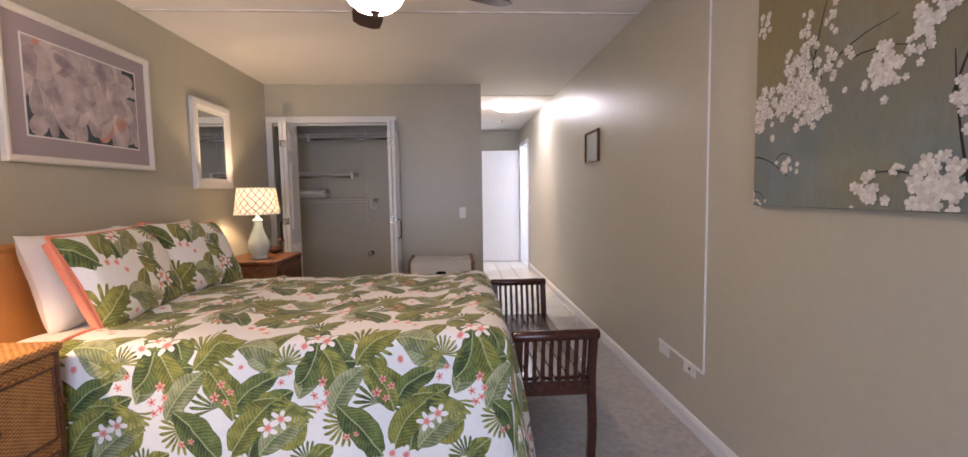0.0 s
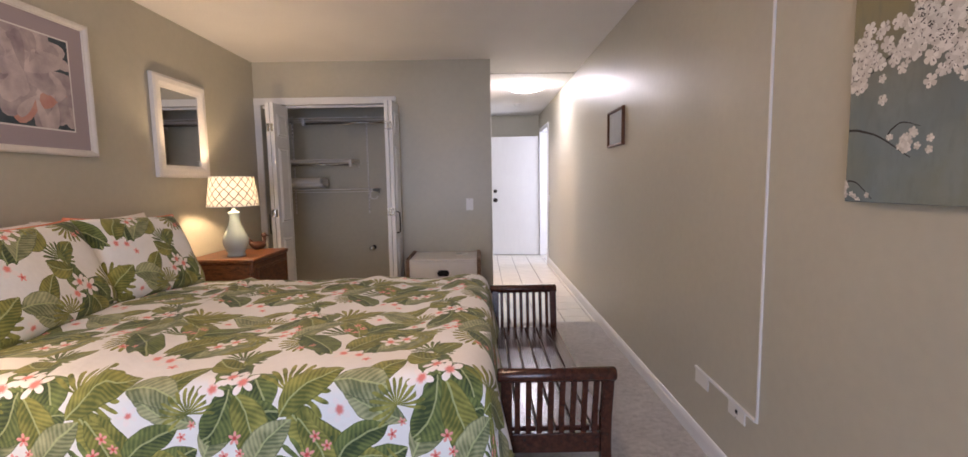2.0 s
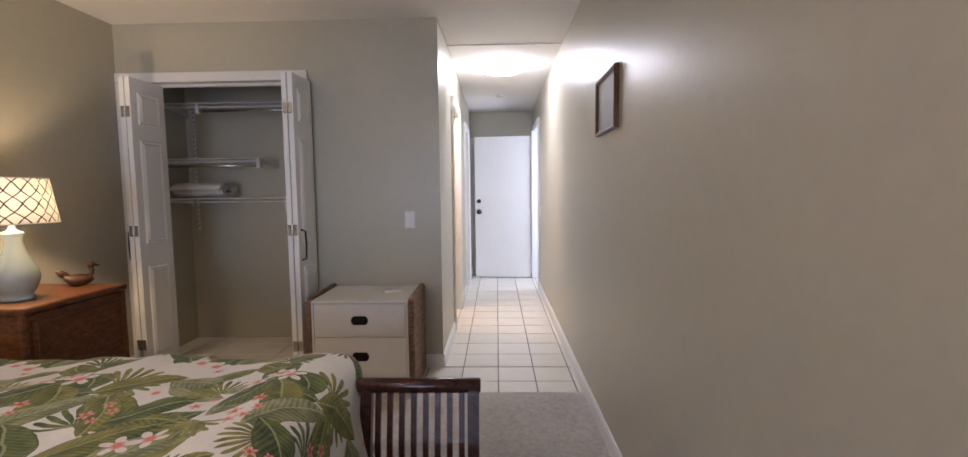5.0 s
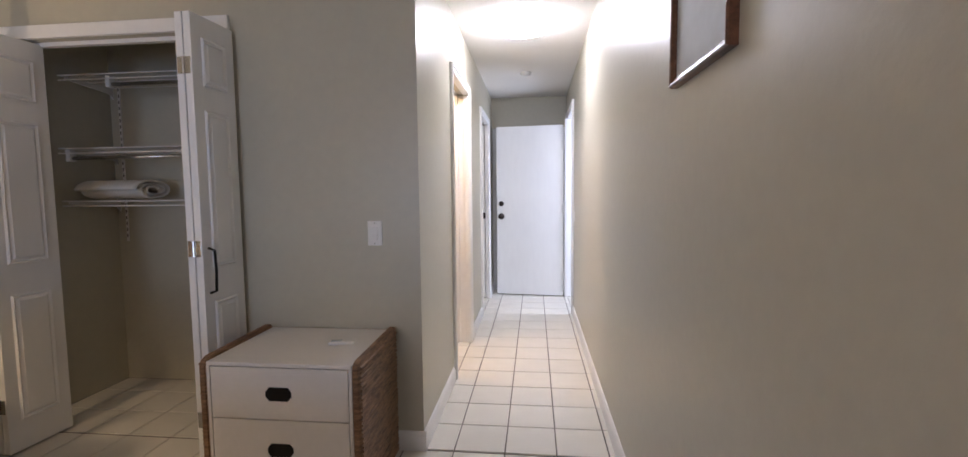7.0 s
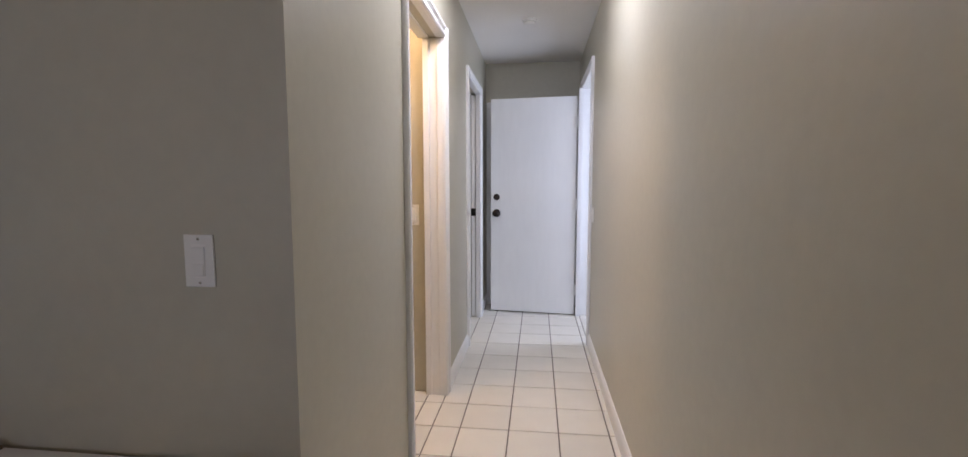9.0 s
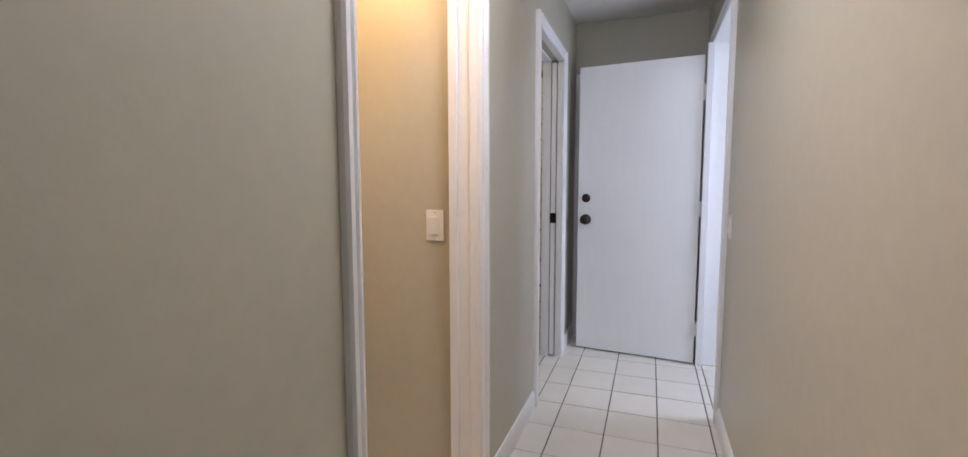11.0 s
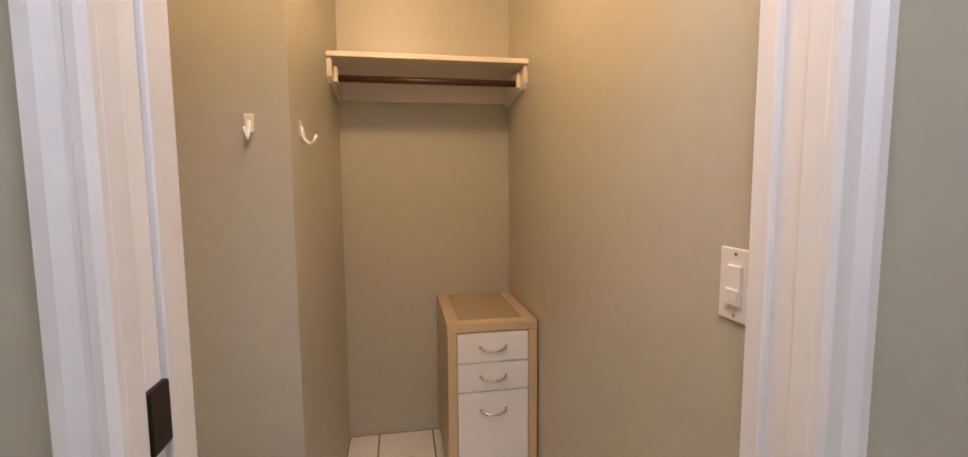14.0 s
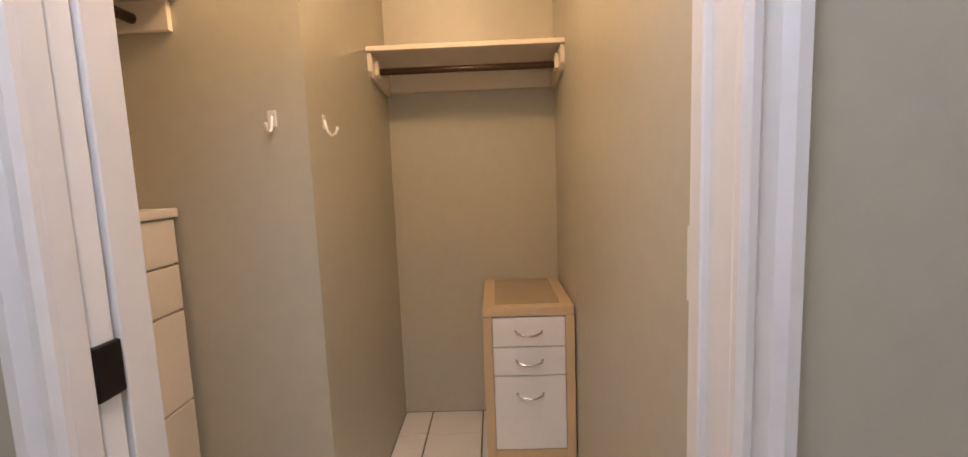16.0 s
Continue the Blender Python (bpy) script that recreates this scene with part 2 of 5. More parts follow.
def shade_mat():
    """Lit fabric with a printed trellis of fine lines, letting the bulb through."""
    mat, k, b = start("shade_fabric", 0.9)
    uv = k.n("ShaderNodeUVMap").outputs[0]
    s = k.n("ShaderNodeSeparateXYZ")
    k.put(s.inputs[0], uv)
    wob = k.math("MULTIPLY", k.math("SINE", k.math("MULTIPLY", s.outputs[1], 75.0)), 0.06)
    lines = None
    for sign in (1, -1):
        p = k.math("ADD", k.math("MULTIPLY", s.outputs[0], 14.0), k.math("MULTIPLY", s.outputs[1], 15.0 * sign))
        d = k.math("ABSOLUTE", k.math("SUBTRACT", k.math("FRACT", k.math("ADD", p, k.math("MULTIPLY", wob, sign))), 0.5))
        m = k.math("LESS_THAN", d, 0.060)
        lines = m if lines is None else k.math("MAXIMUM", lines, m)
    c = k.mix(lines, (0.86, 0.82, 0.72), (0.05, 0.04, 0.025))
    k.put(b.inputs["Base Color"], c)
    tr = k.n("ShaderNodeBsdfTranslucent")
    k.put(tr.inputs["Color"], c)
    mx = k.n("ShaderNodeMixShader")
    mx.inputs[0].default_value = 0.075
    out = mat.node_tree.nodes["Material Output"]
    k.t.links.new(b.outputs[0], mx.inputs[1]), k.t.links.new(tr.outputs[0], mx.inputs[2])
    k.t.links.new(mx.outputs[0], out.inputs["Surface"])
    bump(k, b, k.noise(uv, 300, 2), 0.2)
    return mat


def island_mat(name, a, c, rough=0.8, power=1.0, wash=0.3, scale=60):
    """Brush strokes: the tone varies from stroke to stroke."""
    mat, k, b = start(name, rough)
    rnd = k.n("ShaderNodeNewGeometry").outputs["Random Per Island"]
    co = k.n("ShaderNodeTexCoord").outputs["Object"]
    f = k.math("ADD", k.math("MULTIPLY", k.math("POWER", rnd, power), 1 - wash), k.math("MULTIPLY", k.ramp(k.noise(co, scale, 4), 0.3, 0.7), wash))
    k.put(b.inputs["Base Color"], k.mix(f, a, c))
    bump(k, b, k.noise(co, 120, 3), 0.3, 0.001)
    return mat


def canvas_mat():
    mat, k, b = start("painted_canvas", 0.75)
    co = k.n("ShaderNodeTexCoord").outputs["Object"]
    n1, n2, n3 = k.noise(co, 2.2, 4), k.noise(co, 3.1, 5, 0.6), k.noise(k.scaled(co, 1, 3, 1), 22, 4)
    c = k.mix(k.ramp(n1, 0.36, 0.64), (0.16, 0.20, 0.20), (0.24, 0.23, 0.14))
    sep = k.n("ShaderNodeSeparateXYZ")
    k.put(sep.inputs[0], co)
    c = k.mix(k.math("MULTIPLY", k.ramp(k.math("ADD", sep.outputs[2], k.math("MULTIPLY", n2, 0.5)), 1.62, 2.05), 0.85), c, (0.24, 0.19, 0.085))
    c = k.mix(k.math("MULTIPLY", k.ramp(n2, 0.5, 0.75), 0.6), c, (0.25, 0.31, 0.33))
    c = k.mix(k.math("MULTIPLY", k.ramp(n3, 0.5, 0.8), 0.25), c, (0.10, 0.12, 0.11))
    k.put(b.inputs["Base Color"], c)
    bump(k, b, k.noise(co, 500, 2), 0.2, 0.001)
    return mat


def mirror_mat():
    mat, k, b = start("silvered_glass", 0.02, 1.0)
    b.inputs["Base Color"].default_value = (0.86, 0.87, 0.86, 1)
    return mat


def glass_mat():
    mat, k, b = start("clear_glass", 0.03)
    b.inputs["Transmission Weight"].default_value, b.inputs["IOR"].default_value = 1.0, 1.45
    return mat


WALL = wall_paint("wall_paint_sage_beige", (0.49, 0.465, 0.377))
CEIL = plain("ceiling_texture_white", (0.84, 0.82, 0.79), 0.9, grain=85, relief=0.8, vary=0.05)
TRIM = plain("white_gloss_paint", (0.80, 0.80, 0.80), 0.32, grain=30, relief=0.06, vary=0.03)
DOORW = plain("white_door_paint", (0.86, 0.87, 0.88), 0.35, grain=22, relief=0.08, vary=0.03, stretch=(1, 1, 0.2))
PRINT = print_cloth("tropical_print_cotton")
CORAL = plain("coral_piping", (0.80, 0.27, 0.17), 0.8, grain=90, vary=0.08)
SHEET = plain("white_cotton", (0.82, 0.78, 0.76), 0.9, grain=140, relief=0.25, vary=0.03)
CARPET = carpet_mat()
TILE = tile_mat("cream_floor_tile", (0.76, 0.73, 0.66))
GROUT = plain("floor_grout", (0.11, 0.095, 0.08), 0.9, grain=120, vary=0.2)
MAHOG = wood("dark_mahogany", (0.020, 0.007, 0.005), (0.085, 0.026, 0.015), 0.22, (8, 1.2, 8), 7)
WICKER = woven("honey_wicker", (0.17, 0.068, 0.020), (0.56, 0.27, 0.085), 0.013)
WICKER_D = wood("stained_rattan_wood", (0.040, 0.014, 0.006), (0.20, 0.072, 0.026), 0.35, (2, 2, 5), 12)
RATTAN = wood("brown_banana_weave", (0.075, 0.040, 0.022), (0.36, 0.21, 0.115), 0.6, (3, 3, 22), 5)
HEADB = plain("orange_cane_board", (0.56, 0.25, 0.07), 0.5, grain=140, relief=0.3, vary=0.15)
WHITEW = plain("white_lacquer", (0.78, 0.76, 0.74), 0.35, grain=40, relief=0.05, vary=0.03)
BLACK = plain("black_iron", (0.015, 0.013, 0.012), 0.4, 0.6, vary=0.2)
BRONZE = plain("dark_bronze", (0.045, 0.035, 0.03), 0.35, 0.8, vary=0.2)
CHROME = plain("brushed_nickel", (0.62, 0.61, 0.58), 0.25, 1.0, grain=200, vary=0.05)
WIRE = plain("white_coated_wire", (0.75, 0.74, 0.72), 0.4, vary=0.03)
CERAMIC = plain("pale_blue_ceramic", (0.42, 0.50, 0.50), 0.12, grain=12, relief=0.02, vary=0.05)
SHADE = shade_mat()
DUCK = wood("carved_dark_wood", (0.018, 0.008, 0.005), (0.070, 0.024, 0.012), 0.35)
OAK = plain("pale_oak_laminate", (0.56, 0.42, 0.24), 0.4, grain=60, vary=0.05, stretch=(1, 1, 0.1))
OAK_IN = plain("oak_top_panel", (0.42, 0.31, 0.17), 0.12, grain=60, vary=0.05)
CANVAS = canvas_mat()
PETAL = island_mat("cream_paint_blossom", (0.50, 0.46, 0.40), (0.80, 0.77, 0.71))
TWIG = plain("dark_paint_branch", (0.03, 0.025, 0.022), 0.8)
MIRROR, GLASS = mirror_mat(), glass_mat()
MAT_BOARD = plain("mauve_mat_board", (0.40, 0.34, 0.36), 0.9, grain=200, vary=0.03)
ART_BG = plain("watercolour_shadow", (0.055, 0.080, 0.095), 0.8, grain=9, vary=0.6, big=14)
ART_PET = island_mat("watercolour_petal", (0.24, 0.19, 0.22), (0.74, 0.65, 0.63), wash=0.55, scale=13)
ART_PINK = island_mat("watercolour_pink", (0.50, 0.20, 0.16), (0.70, 0.48, 0.40), wash=0.5, scale=16)
FRAMEW = plain("whitewashed_frame", (0.74, 0.71, 0.66), 0.45, grain=40, vary=0.06)
DARKF = wood("walnut_frame", (0.06, 0.022, 0.010), (0.18, 0.07, 0.03), 0.35)
PAPER = plain("pale_print_paper", (0.48, 0.52, 0.54), 0.6, grain=12, vary=0.15)
PLASTIC = plain("white_plastic", (0.78, 0.77, 0.74), 0.3, vary=0.02)
SEAM = plain("ceiling_joint", (0.55, 0.50, 0.46), 0.95, grain=150, relief=0.8, vary=0.3)
TOWEL = plain("white_towel", (0.74, 0.71, 0.66), 0.95, grain=220, relief=0.9, vary=0.08)
BATH_TILE = tile_mat("ivory_wall_tile", (0.72, 0.67, 0.50), 0.2)
BATH_GROUT = plain("dark_wall_grout", (0.06, 0.05, 0.04), 0.9)
RODM = plain("aged_bronze_rod", (0.10, 0.065, 0.045), 0.35, 0.7, vary=0.15)
BOWL = glowing("lit_frosted_bowl", (1.0, 0.70, 0.45), 38.0)
DOME = glowing("lit_hall_dome", (0.98, 0.97, 0.98), 33.0)
FANW = wood("dark_fan_blade", (0.025, 0.012, 0.008), (0.08, 0.04, 0.025), 0.4)
CREAMW = plain("cream_painted_wood", (0.76, 0.68, 0.56), 0.45, grain=40, vary=0.04)
CHESTW = plain("cream_chest_paint", (0.74, 0.68, 0.60), 0.4, grain=40, vary=0.03)


# ---- mesh helpers ----
def link(name, bm, mat, parent=None, label="", smooth=False):
    me = bpy.data.meshes.new(name)
    bmesh.ops.recalc_face_normals(bm, faces=bm.faces)
    bm.to_mesh(me)
    bm.free()
    me.materials.append(mat)
    if smooth:
        for p in me.polygons:
            p.use_smooth = True
    ob = new(name, me)
    if parent is not None:
        ob.parent = parent
    if label:
        ob["label"] = label
    return ob


def part(name, bm, mat, parent, label="", smooth=False):
    """One mesh under a thing or under a part."""
    return link(name, bm, mat, parent, label, smooth)


def thing(name, label, category, group=""):
    return tagged(new(name), label, category, group)


def structure(name, bm, mat, label="", category="", smooth=False):
    return tagged(link(name, bm, mat, None, "", smooth), label, category, "", "structure")


def box(x0, x1, y0, y1, z0, z1, bevel=0.0, bm=None, seg=2):
    own = bmesh.new()
    bmesh.ops.create_cube(own, size=1)
    bmesh.ops.scale(own, vec=(x1 - x0, y1 - y0, z1 - z0), verts=own.verts)
    bmesh.ops.translate(own, vec=((x0 + x1) / 2, (y0 + y1) / 2, (z0 + z1) / 2), verts=own.verts)
    if bevel:
        bmesh.ops.bevel(own, geom=own.edges[:], offset=bevel, segments=seg, affect="EDGES", profile=0.5)
    return add(bm, own)


def add(bm, own, m=None):
    """Joins own into bm; own itself when bm is None."""
    if m is not None:
        own.transform(m)
    if bm is None:
        return own
    me = bpy.data.meshes.new("join")
    own.to_mesh(me)
    own.free()
    bm.from_mesh(me)
    bpy.data.meshes.remove(me)
    return bm


def rod(a, b, r, bm=None, seg=10, r2=None):
    a, b = Vector(a), Vector(b)
    own = bmesh.new()
    bmesh.ops.create_cone(own, cap_ends=True, segments=seg, radius1=r, radius2=r if r2 is None else r2, depth=(b - a).length)
    m = Matrix.Translation((a + b) / 2) @ (b - a).to_track_quat("Z", "Y").to_matrix().to_4x4()
    return add(bm, own, m)


def lathe(profile, seg=32, m=None, bm=None):
    own = bmesh.new()
    rings = []
    for r, z in profile:
        rings.append([own.verts.new((r * math.cos(2 * math.pi * i / seg), r * math.sin(2 * math.pi * i / seg), z)) for i in range(seg)])
    for p, q in zip(rings, rings[1:]):
        for i in range(seg):
            own.faces.new((p[i], p[(i + 1) % seg], q[(i + 1) % seg], q[i]))
    if profile[0][0] > 1e-4:
        own.faces.new(rings[0][::-1])
    if profile[-1][0] > 1e-4:
        own.faces.new(rings[-1])
    bmesh.ops.remove_doubles(own, verts=own.verts, dist=1e-5)
    return add(bm, own, m)


def extrude(outline, axis, a, b, bm=None, bevel=0.0):
    """A flat outline of (u, v), drawn out along axis from a to b. x: (y, z); y: (x, z); z: (x, y)."""
    own = bmesh.new()

    def at(u, v, w):
        return {"x": (w, u, v), "y": (u, w, v), "z": (u, v, w)}[axis]

    lo, hi = [own.verts.new(at(u, v, a)) for u, v in outline], [own.verts.new(at(u, v, b)) for u, v in outline]
    n = len(outline)
    own.faces.new(lo), own.faces.new(hi[::-1])
    for i in range(n):
        own.faces.new((lo[i], lo[(i + 1) % n], hi[(i + 1) % n], hi[i]))
    bmesh.ops.recalc_face_normals(own, faces=own.faces)
    if bevel:
        bmesh.ops.bevel(own, geom=own.edges[:], offset=bevel, segments=2, affect="EDGES")
    return add(bm, own)


def tube(points, r, bm=None, seg=8):
    """A round bar along a row of points."""
    own = bmesh.new()
    pts = [Vector(p) for p in points]
    rings = []
    for i, p in enumerate(pts):
        d = (pts[min(i + 1, len(pts) - 1)] - pts[max(i - 1, 0)]).normalized()
        side = d.orthogonal().normalized() if not rings else (rings[-1][1] - d * rings[-1][1].dot(d)).normalized()
        up = d.cross(side)
        ring = [own.verts.new(p + r * (math.cos(t) * side + math.sin(t) * up)) for t in (2 * math.pi * j / seg for j in range(seg))]
        rings.append((ring, side))
    for (p, _), (q, _) in zip(rings, rings[1:]):
        for i in range(seg):
            own.faces.new((p[i], p[(i + 1) % seg], q[(i + 1) % seg], q[i]))
    own.faces.new(rings[0][0][::-1]), own.faces.new(rings[-1][0])
    return add(bm, own)


# ---- the rooms ----
XL, XR, XH = -1.91, 1.275, 0.345        # bedroom's long walls, hall's other wall
YW, YB, YE = -1.80, 4.98, 8.81          # window wall, closet wall, hall's end
H, T, TH = 2.435, 0.11, 0.114                      # ceiling height, wall thickness
YC, XC = 5.70, -0.55                    # bedroom closet: back and inner side
WX, WY0, WY1, NX = -1.45, 5.885, 6.68, -0.44   # walk-in: back, sides, niche side
PD0, PD1, BD0, BD1 = 5.898, 6.63, 7.55, 8.27   # pocket door openings in the hall wall
ED0, ED1 = 7.66, 8.45                   # entry opening in the long wall
CX0, CX1, DH = -1.845, -0.615, 2.035    # closet opening, door height


def walls(name, *boxes):
    bm = bmesh.new()
    for b in boxes:
        box(*b, bm=bm)
    return structure(name, bm, WALL, "sage beige painted wall with light roller texture", "wall")


walls("wall_east", (XR, XR + T, YW - T, ED0, 0, H), (XR, XR + T, ED1, YE + T, 0, H), (XR, XR + T, ED0, ED1, 2.12, H))
walls("wall_west", (XL - T, XL, YW - T, YC + T, 0, H))
walls("wall_closet_front", (XL, CX0, YB, YB + 0.10, 0, H), (CX1, XH, YB, YB + 0.10, 0, H), (CX0, CX1, YB, YB + 0.10, DH, H))
walls("wall_closet_back", (XL, XC, YC, WY0, 0, H), (XC, NX, YB + 0.10, WY0, 0, H))
walls("wall_hall_1", (XH - TH, XH, YB + 0.10, PD0 - 0.14, 0, H), (XH - TH, XH, PD0 - 0.14, PD0 - 0.02, 2.045, H), (XH - TH, XH - 0.080, PD0 - 0.14, PD0 - 0.02, 0, 2.045), (XH - 0.034, XH, PD0 - 0.14, PD0 - 0.02, 0, 2.045), (XH - TH, XH, PD0 - 0.02, PD1 + 0.02, 2.045, H))
walls("wall_hall_2", (XH - TH, XH, PD1 + 0.02, BD0 - 0.02, 0, H), (XH - TH, XH, BD0 - 0.02, BD1 + 0.02, 2.045, H))
walls("wall_hall_3", (XH - TH, XH, BD1 + 0.14, YE, 0, H), (XH - TH, XH, BD1 + 0.02, BD1 + 0.14, 2.045, H), (XH - TH, XH - 0.080, BD1 + 0.02, BD1 + 0.14, 0, 2.045), (XH - 0.034, XH, BD1 + 0.02, BD1 + 0.14, 0, 2.045))
walls("wall_walk_in_north", (WX, XH - TH, WY1, WY1 + 0.10, 0, H))
walls("wall_walk_in_back", (WX - 0.1, WX, WY0, WY1 + 0.10, 0, H))
walls("wall_hall_end", (-1.9, XR, YE, YE + 0.1, 0, H))
walls("wall_bathroom_side", (-1.9, -1.8, WY1 + 0.10, YE, 0, H))
walls("wall_window", (XL, -1.35, YW - T, YW, 0, H), (1.10, XR, YW - T, YW, 0, H), (-1.35, 1.10, YW - T, YW, 2.12, H), (-1.35, 1.10, YW - T, YW, 0, 0.08))

bm = bmesh.new()
box(XL - T, XR + T, YW - T, YE + 0.1, H, H + 0.12, bm=bm)
box(XL, XR, 2.978, 2.990, H - 0.006, H + 0.01, bm=bm)
box(XH, XR, 5.569, 5.581, H - 0.006, H + 0.01, bm=bm)
box(XL, XR, 0.560, 0.572, H - 0.006, H + 0.01, bm=bm)
structure("ceiling", bm, CEIL, "off-white sprayed texture ceiling with panel joints", "ceiling")
bm = bmesh.new()
for y, xa in ((2.984, XL), (0.566, XL), (5.575, XH)):
    for i in range(64):
        x0 = xa + (XR - xa) * i / 64
        w = 0.004 + 0.004 * random.random()
        box(x0, x0 + (XR - xa) / 64, y - w, y + w, H - 0.0085, H - 0.004, bm=bm)
structure("trim", bm, SEAM, "rough filled joint line across the ceiling", "joint")

floor = structure("floor", box(XL - T, XR + 2.4, YW - T, YE + 0.1, -0.12, -0.006), GROUT, "dark grout bed under cream floor tiles", "floor")
bm = bmesh.new()
nx, ny = 60, 110
x0, x1, y0, y1 = XL, XR, YW, 4.555
vs = [[bm.verts.new((x0 + (x1 - x0) * i / nx, y0 + (y1 - y0) * j / ny, 0.012 + 0.003 * noise.noise(Vector((i * 0.7, j * 0.7, 0))) - (0.010 if j == ny else 0))) for j in range(ny + 1)] for i in range(nx + 1)]
for i in range(nx):
    for j in range(ny):
        bm.faces.new((vs[i][j], vs[i + 1][j], vs[i + 1][j + 1], vs[i][j + 1]))
structure("floor_carpet", bm, CARPET, "speckled grey-beige cut pile carpet", "carpet", True)


def baseboard(axis, wall, side, a, b):
    """side: +1 when the room lies on the greater side of the wall."""
    p = [(0, 0), (0.014, 0), (0.014, 0.070), (0.011, 0.082), (0.005, 0.094), (0, 0.096)]
    out = [(wall + side * u, v) for u, v in p]
    if axis == "y":
        bm = extrude(out, "y", a, b)
    else:
        bm = extrude(out, "x", a, b)
    return structure("baseboard", bm, TRIM, "white painted baseboard with rounded top", "baseboard")


baseboard("y", XR, -1, YW, ED0 - 0.07)
baseboard("y", XL, 1, YW, YB - 0.02)
baseboard("y", XH, 1, YB, PD0 - 0.075)
baseboard("y", XH, 1, PD1 + 0.075, BD0 - 0.075)
baseboard("y", XH, 1, BD1 + 0.075, YE)
baseboard("x", YB, -1, CX1 + 0.06, XH + 0.014)


def casing(axis, plane, side, a, b, top, w=0.064, legs=(True, True)):
    """Moulded frame round an opening from a to b along axis, on the wall at plane."""
    prof = [(0, 0), (0, 0.010), (0.006, 0.018), (0.014, 0.018), (0.020, 0.009), (w - 0.026, 0.009), (w - 0.018, 0.023), (w - 0.005, 0.023), (w, 0.015), (w, 0)]
    bm = bmesh.new()

    def stick(sgn, edge, z1):
        out = [(edge + sgn * u, plane + side * v) for u, v in prof]
        if axis == "y":
            out = [(q, p) for p, q in out]
        extrude(out, "z", 0, z1, bm)

    if legs[0]:
        stick(-1, a, top + w)
    if legs[1]:
        stick(1, b, top + w)
    out = [(plane + side * v, top + u) for u, v in prof]
    if axis == "y":
        extrude([(p, q) for p, q in out], "y", a, b, bm)
    else:
        extrude(out, "x", a, b, bm)
    return structure("trim", bm, TRIM, "white moulded door casing", "door casing")


casing("y", XH, 1, PD0, PD1, 2.035, 0.064, (False, True))
casing("y", XH, 1, PD0, PD0 + 0.01, 2.035, 0.052, (True, False))
casing("y", XH, 1, BD0, BD1, 2.035)
casing("y", XR, -1, ED0, ED1, 2.10)
bm = bmesh.new()
box(CX0 - 0.062, CX0, YB - 0.018, YB, 0, DH, 0.003, bm)
box(CX1, CX1 + 0.058, YB - 0.018, YB, 0, DH, 0.003, bm)
box(CX0 - 0.062, CX1 + 0.058, YB - 0.020, YB, DH + 0.001, DH + 0.066, 0.003, bm)
structure("trim", bm, TRIM, "white flat closet door casing", "door casing")


def jambs(name, x0, x1, y0, y1, top, t=0.020):
    bm = bmesh.new()
    box(x0, x1, y0 - t, y0, 0, top + t, 0.002, bm)
    box(x0, x1, y1, y1 + t, 0, top + t, 0.002, bm)
    box(x0, x1, y0, y1, top, top + t, 0.002, bm)
    return structure(name, bm, TRIM, "white painted door jamb lining", "door jamb")


structure("trim", box(1.234, XR - 0.003, 8.405, 8.449, 0, 2.099, 0.002), TRIM, "white hinge jamb of the entry door", "door jamb")
jambs("trim", XR - 0.002, XR + T, ED0, ED1, 2.10)
# split jambs: a slot takes the sliding door
for y0, y1, pocket in ((PD0, PD1, 0), (BD0, BD1, 1)):
    bm = bmesh.new()
    full = (y1, y1 + 0.020) if pocket == 0 else (y0 - 0.020, y0)
    split = (y0 - 0.020, y0) if pocket == 0 else (y1, y1 + 0.020)
    back = (y1 + 0.011, y1 + 0.020) if pocket == 0 else (y0 - 0.020, y0 - 0.011)
    box(XH - 0.080, XH - 0.034, *back, 0, 2.035, 0, bm)
    for a, b in ((XH - TH, XH - 0.080), (XH - 0.034, XH)):
        box(a, b, *full, 0, 2.034, 0.003, bm)
    for a, b in ((XH - TH - 0.022, XH - 0.080), (XH - 0.034, XH)):
        box(a, b, *split, 0, 2.055, 0.002, bm)
        box(a, b, y0, y1, 2.035, 2.055, 0.002, bm)
    structure("trim", bm, TRIM, "white split pocket door jamb", "door jamb")
    e = split[1] - 0.004 if pocket == 0 else split[0] + 0.004
    d = -0.09 if pocket == 0 else 0.09
    door = thing("pocket_door", "white painted pocket door slid into the wall", "door", "pocket doors")
    door.location = (0, 0, 0)
    part("door_edge", box(XH - 0.073, XH - 0.041, min(e, e + d), max(e, e + d), 0.012, 2.030, 0.002), DOORW, door)
    s = 1 if pocket == 0 else -1
    part("latch_plate", box(XH - 0.077, XH - 0.034, min(e - s * 0.01, e + s * 0.006), max(e - s * 0.01, e + s * 0.006), 0.948, 1.018, 0.003), BLACK, door, "black metal edge pull")

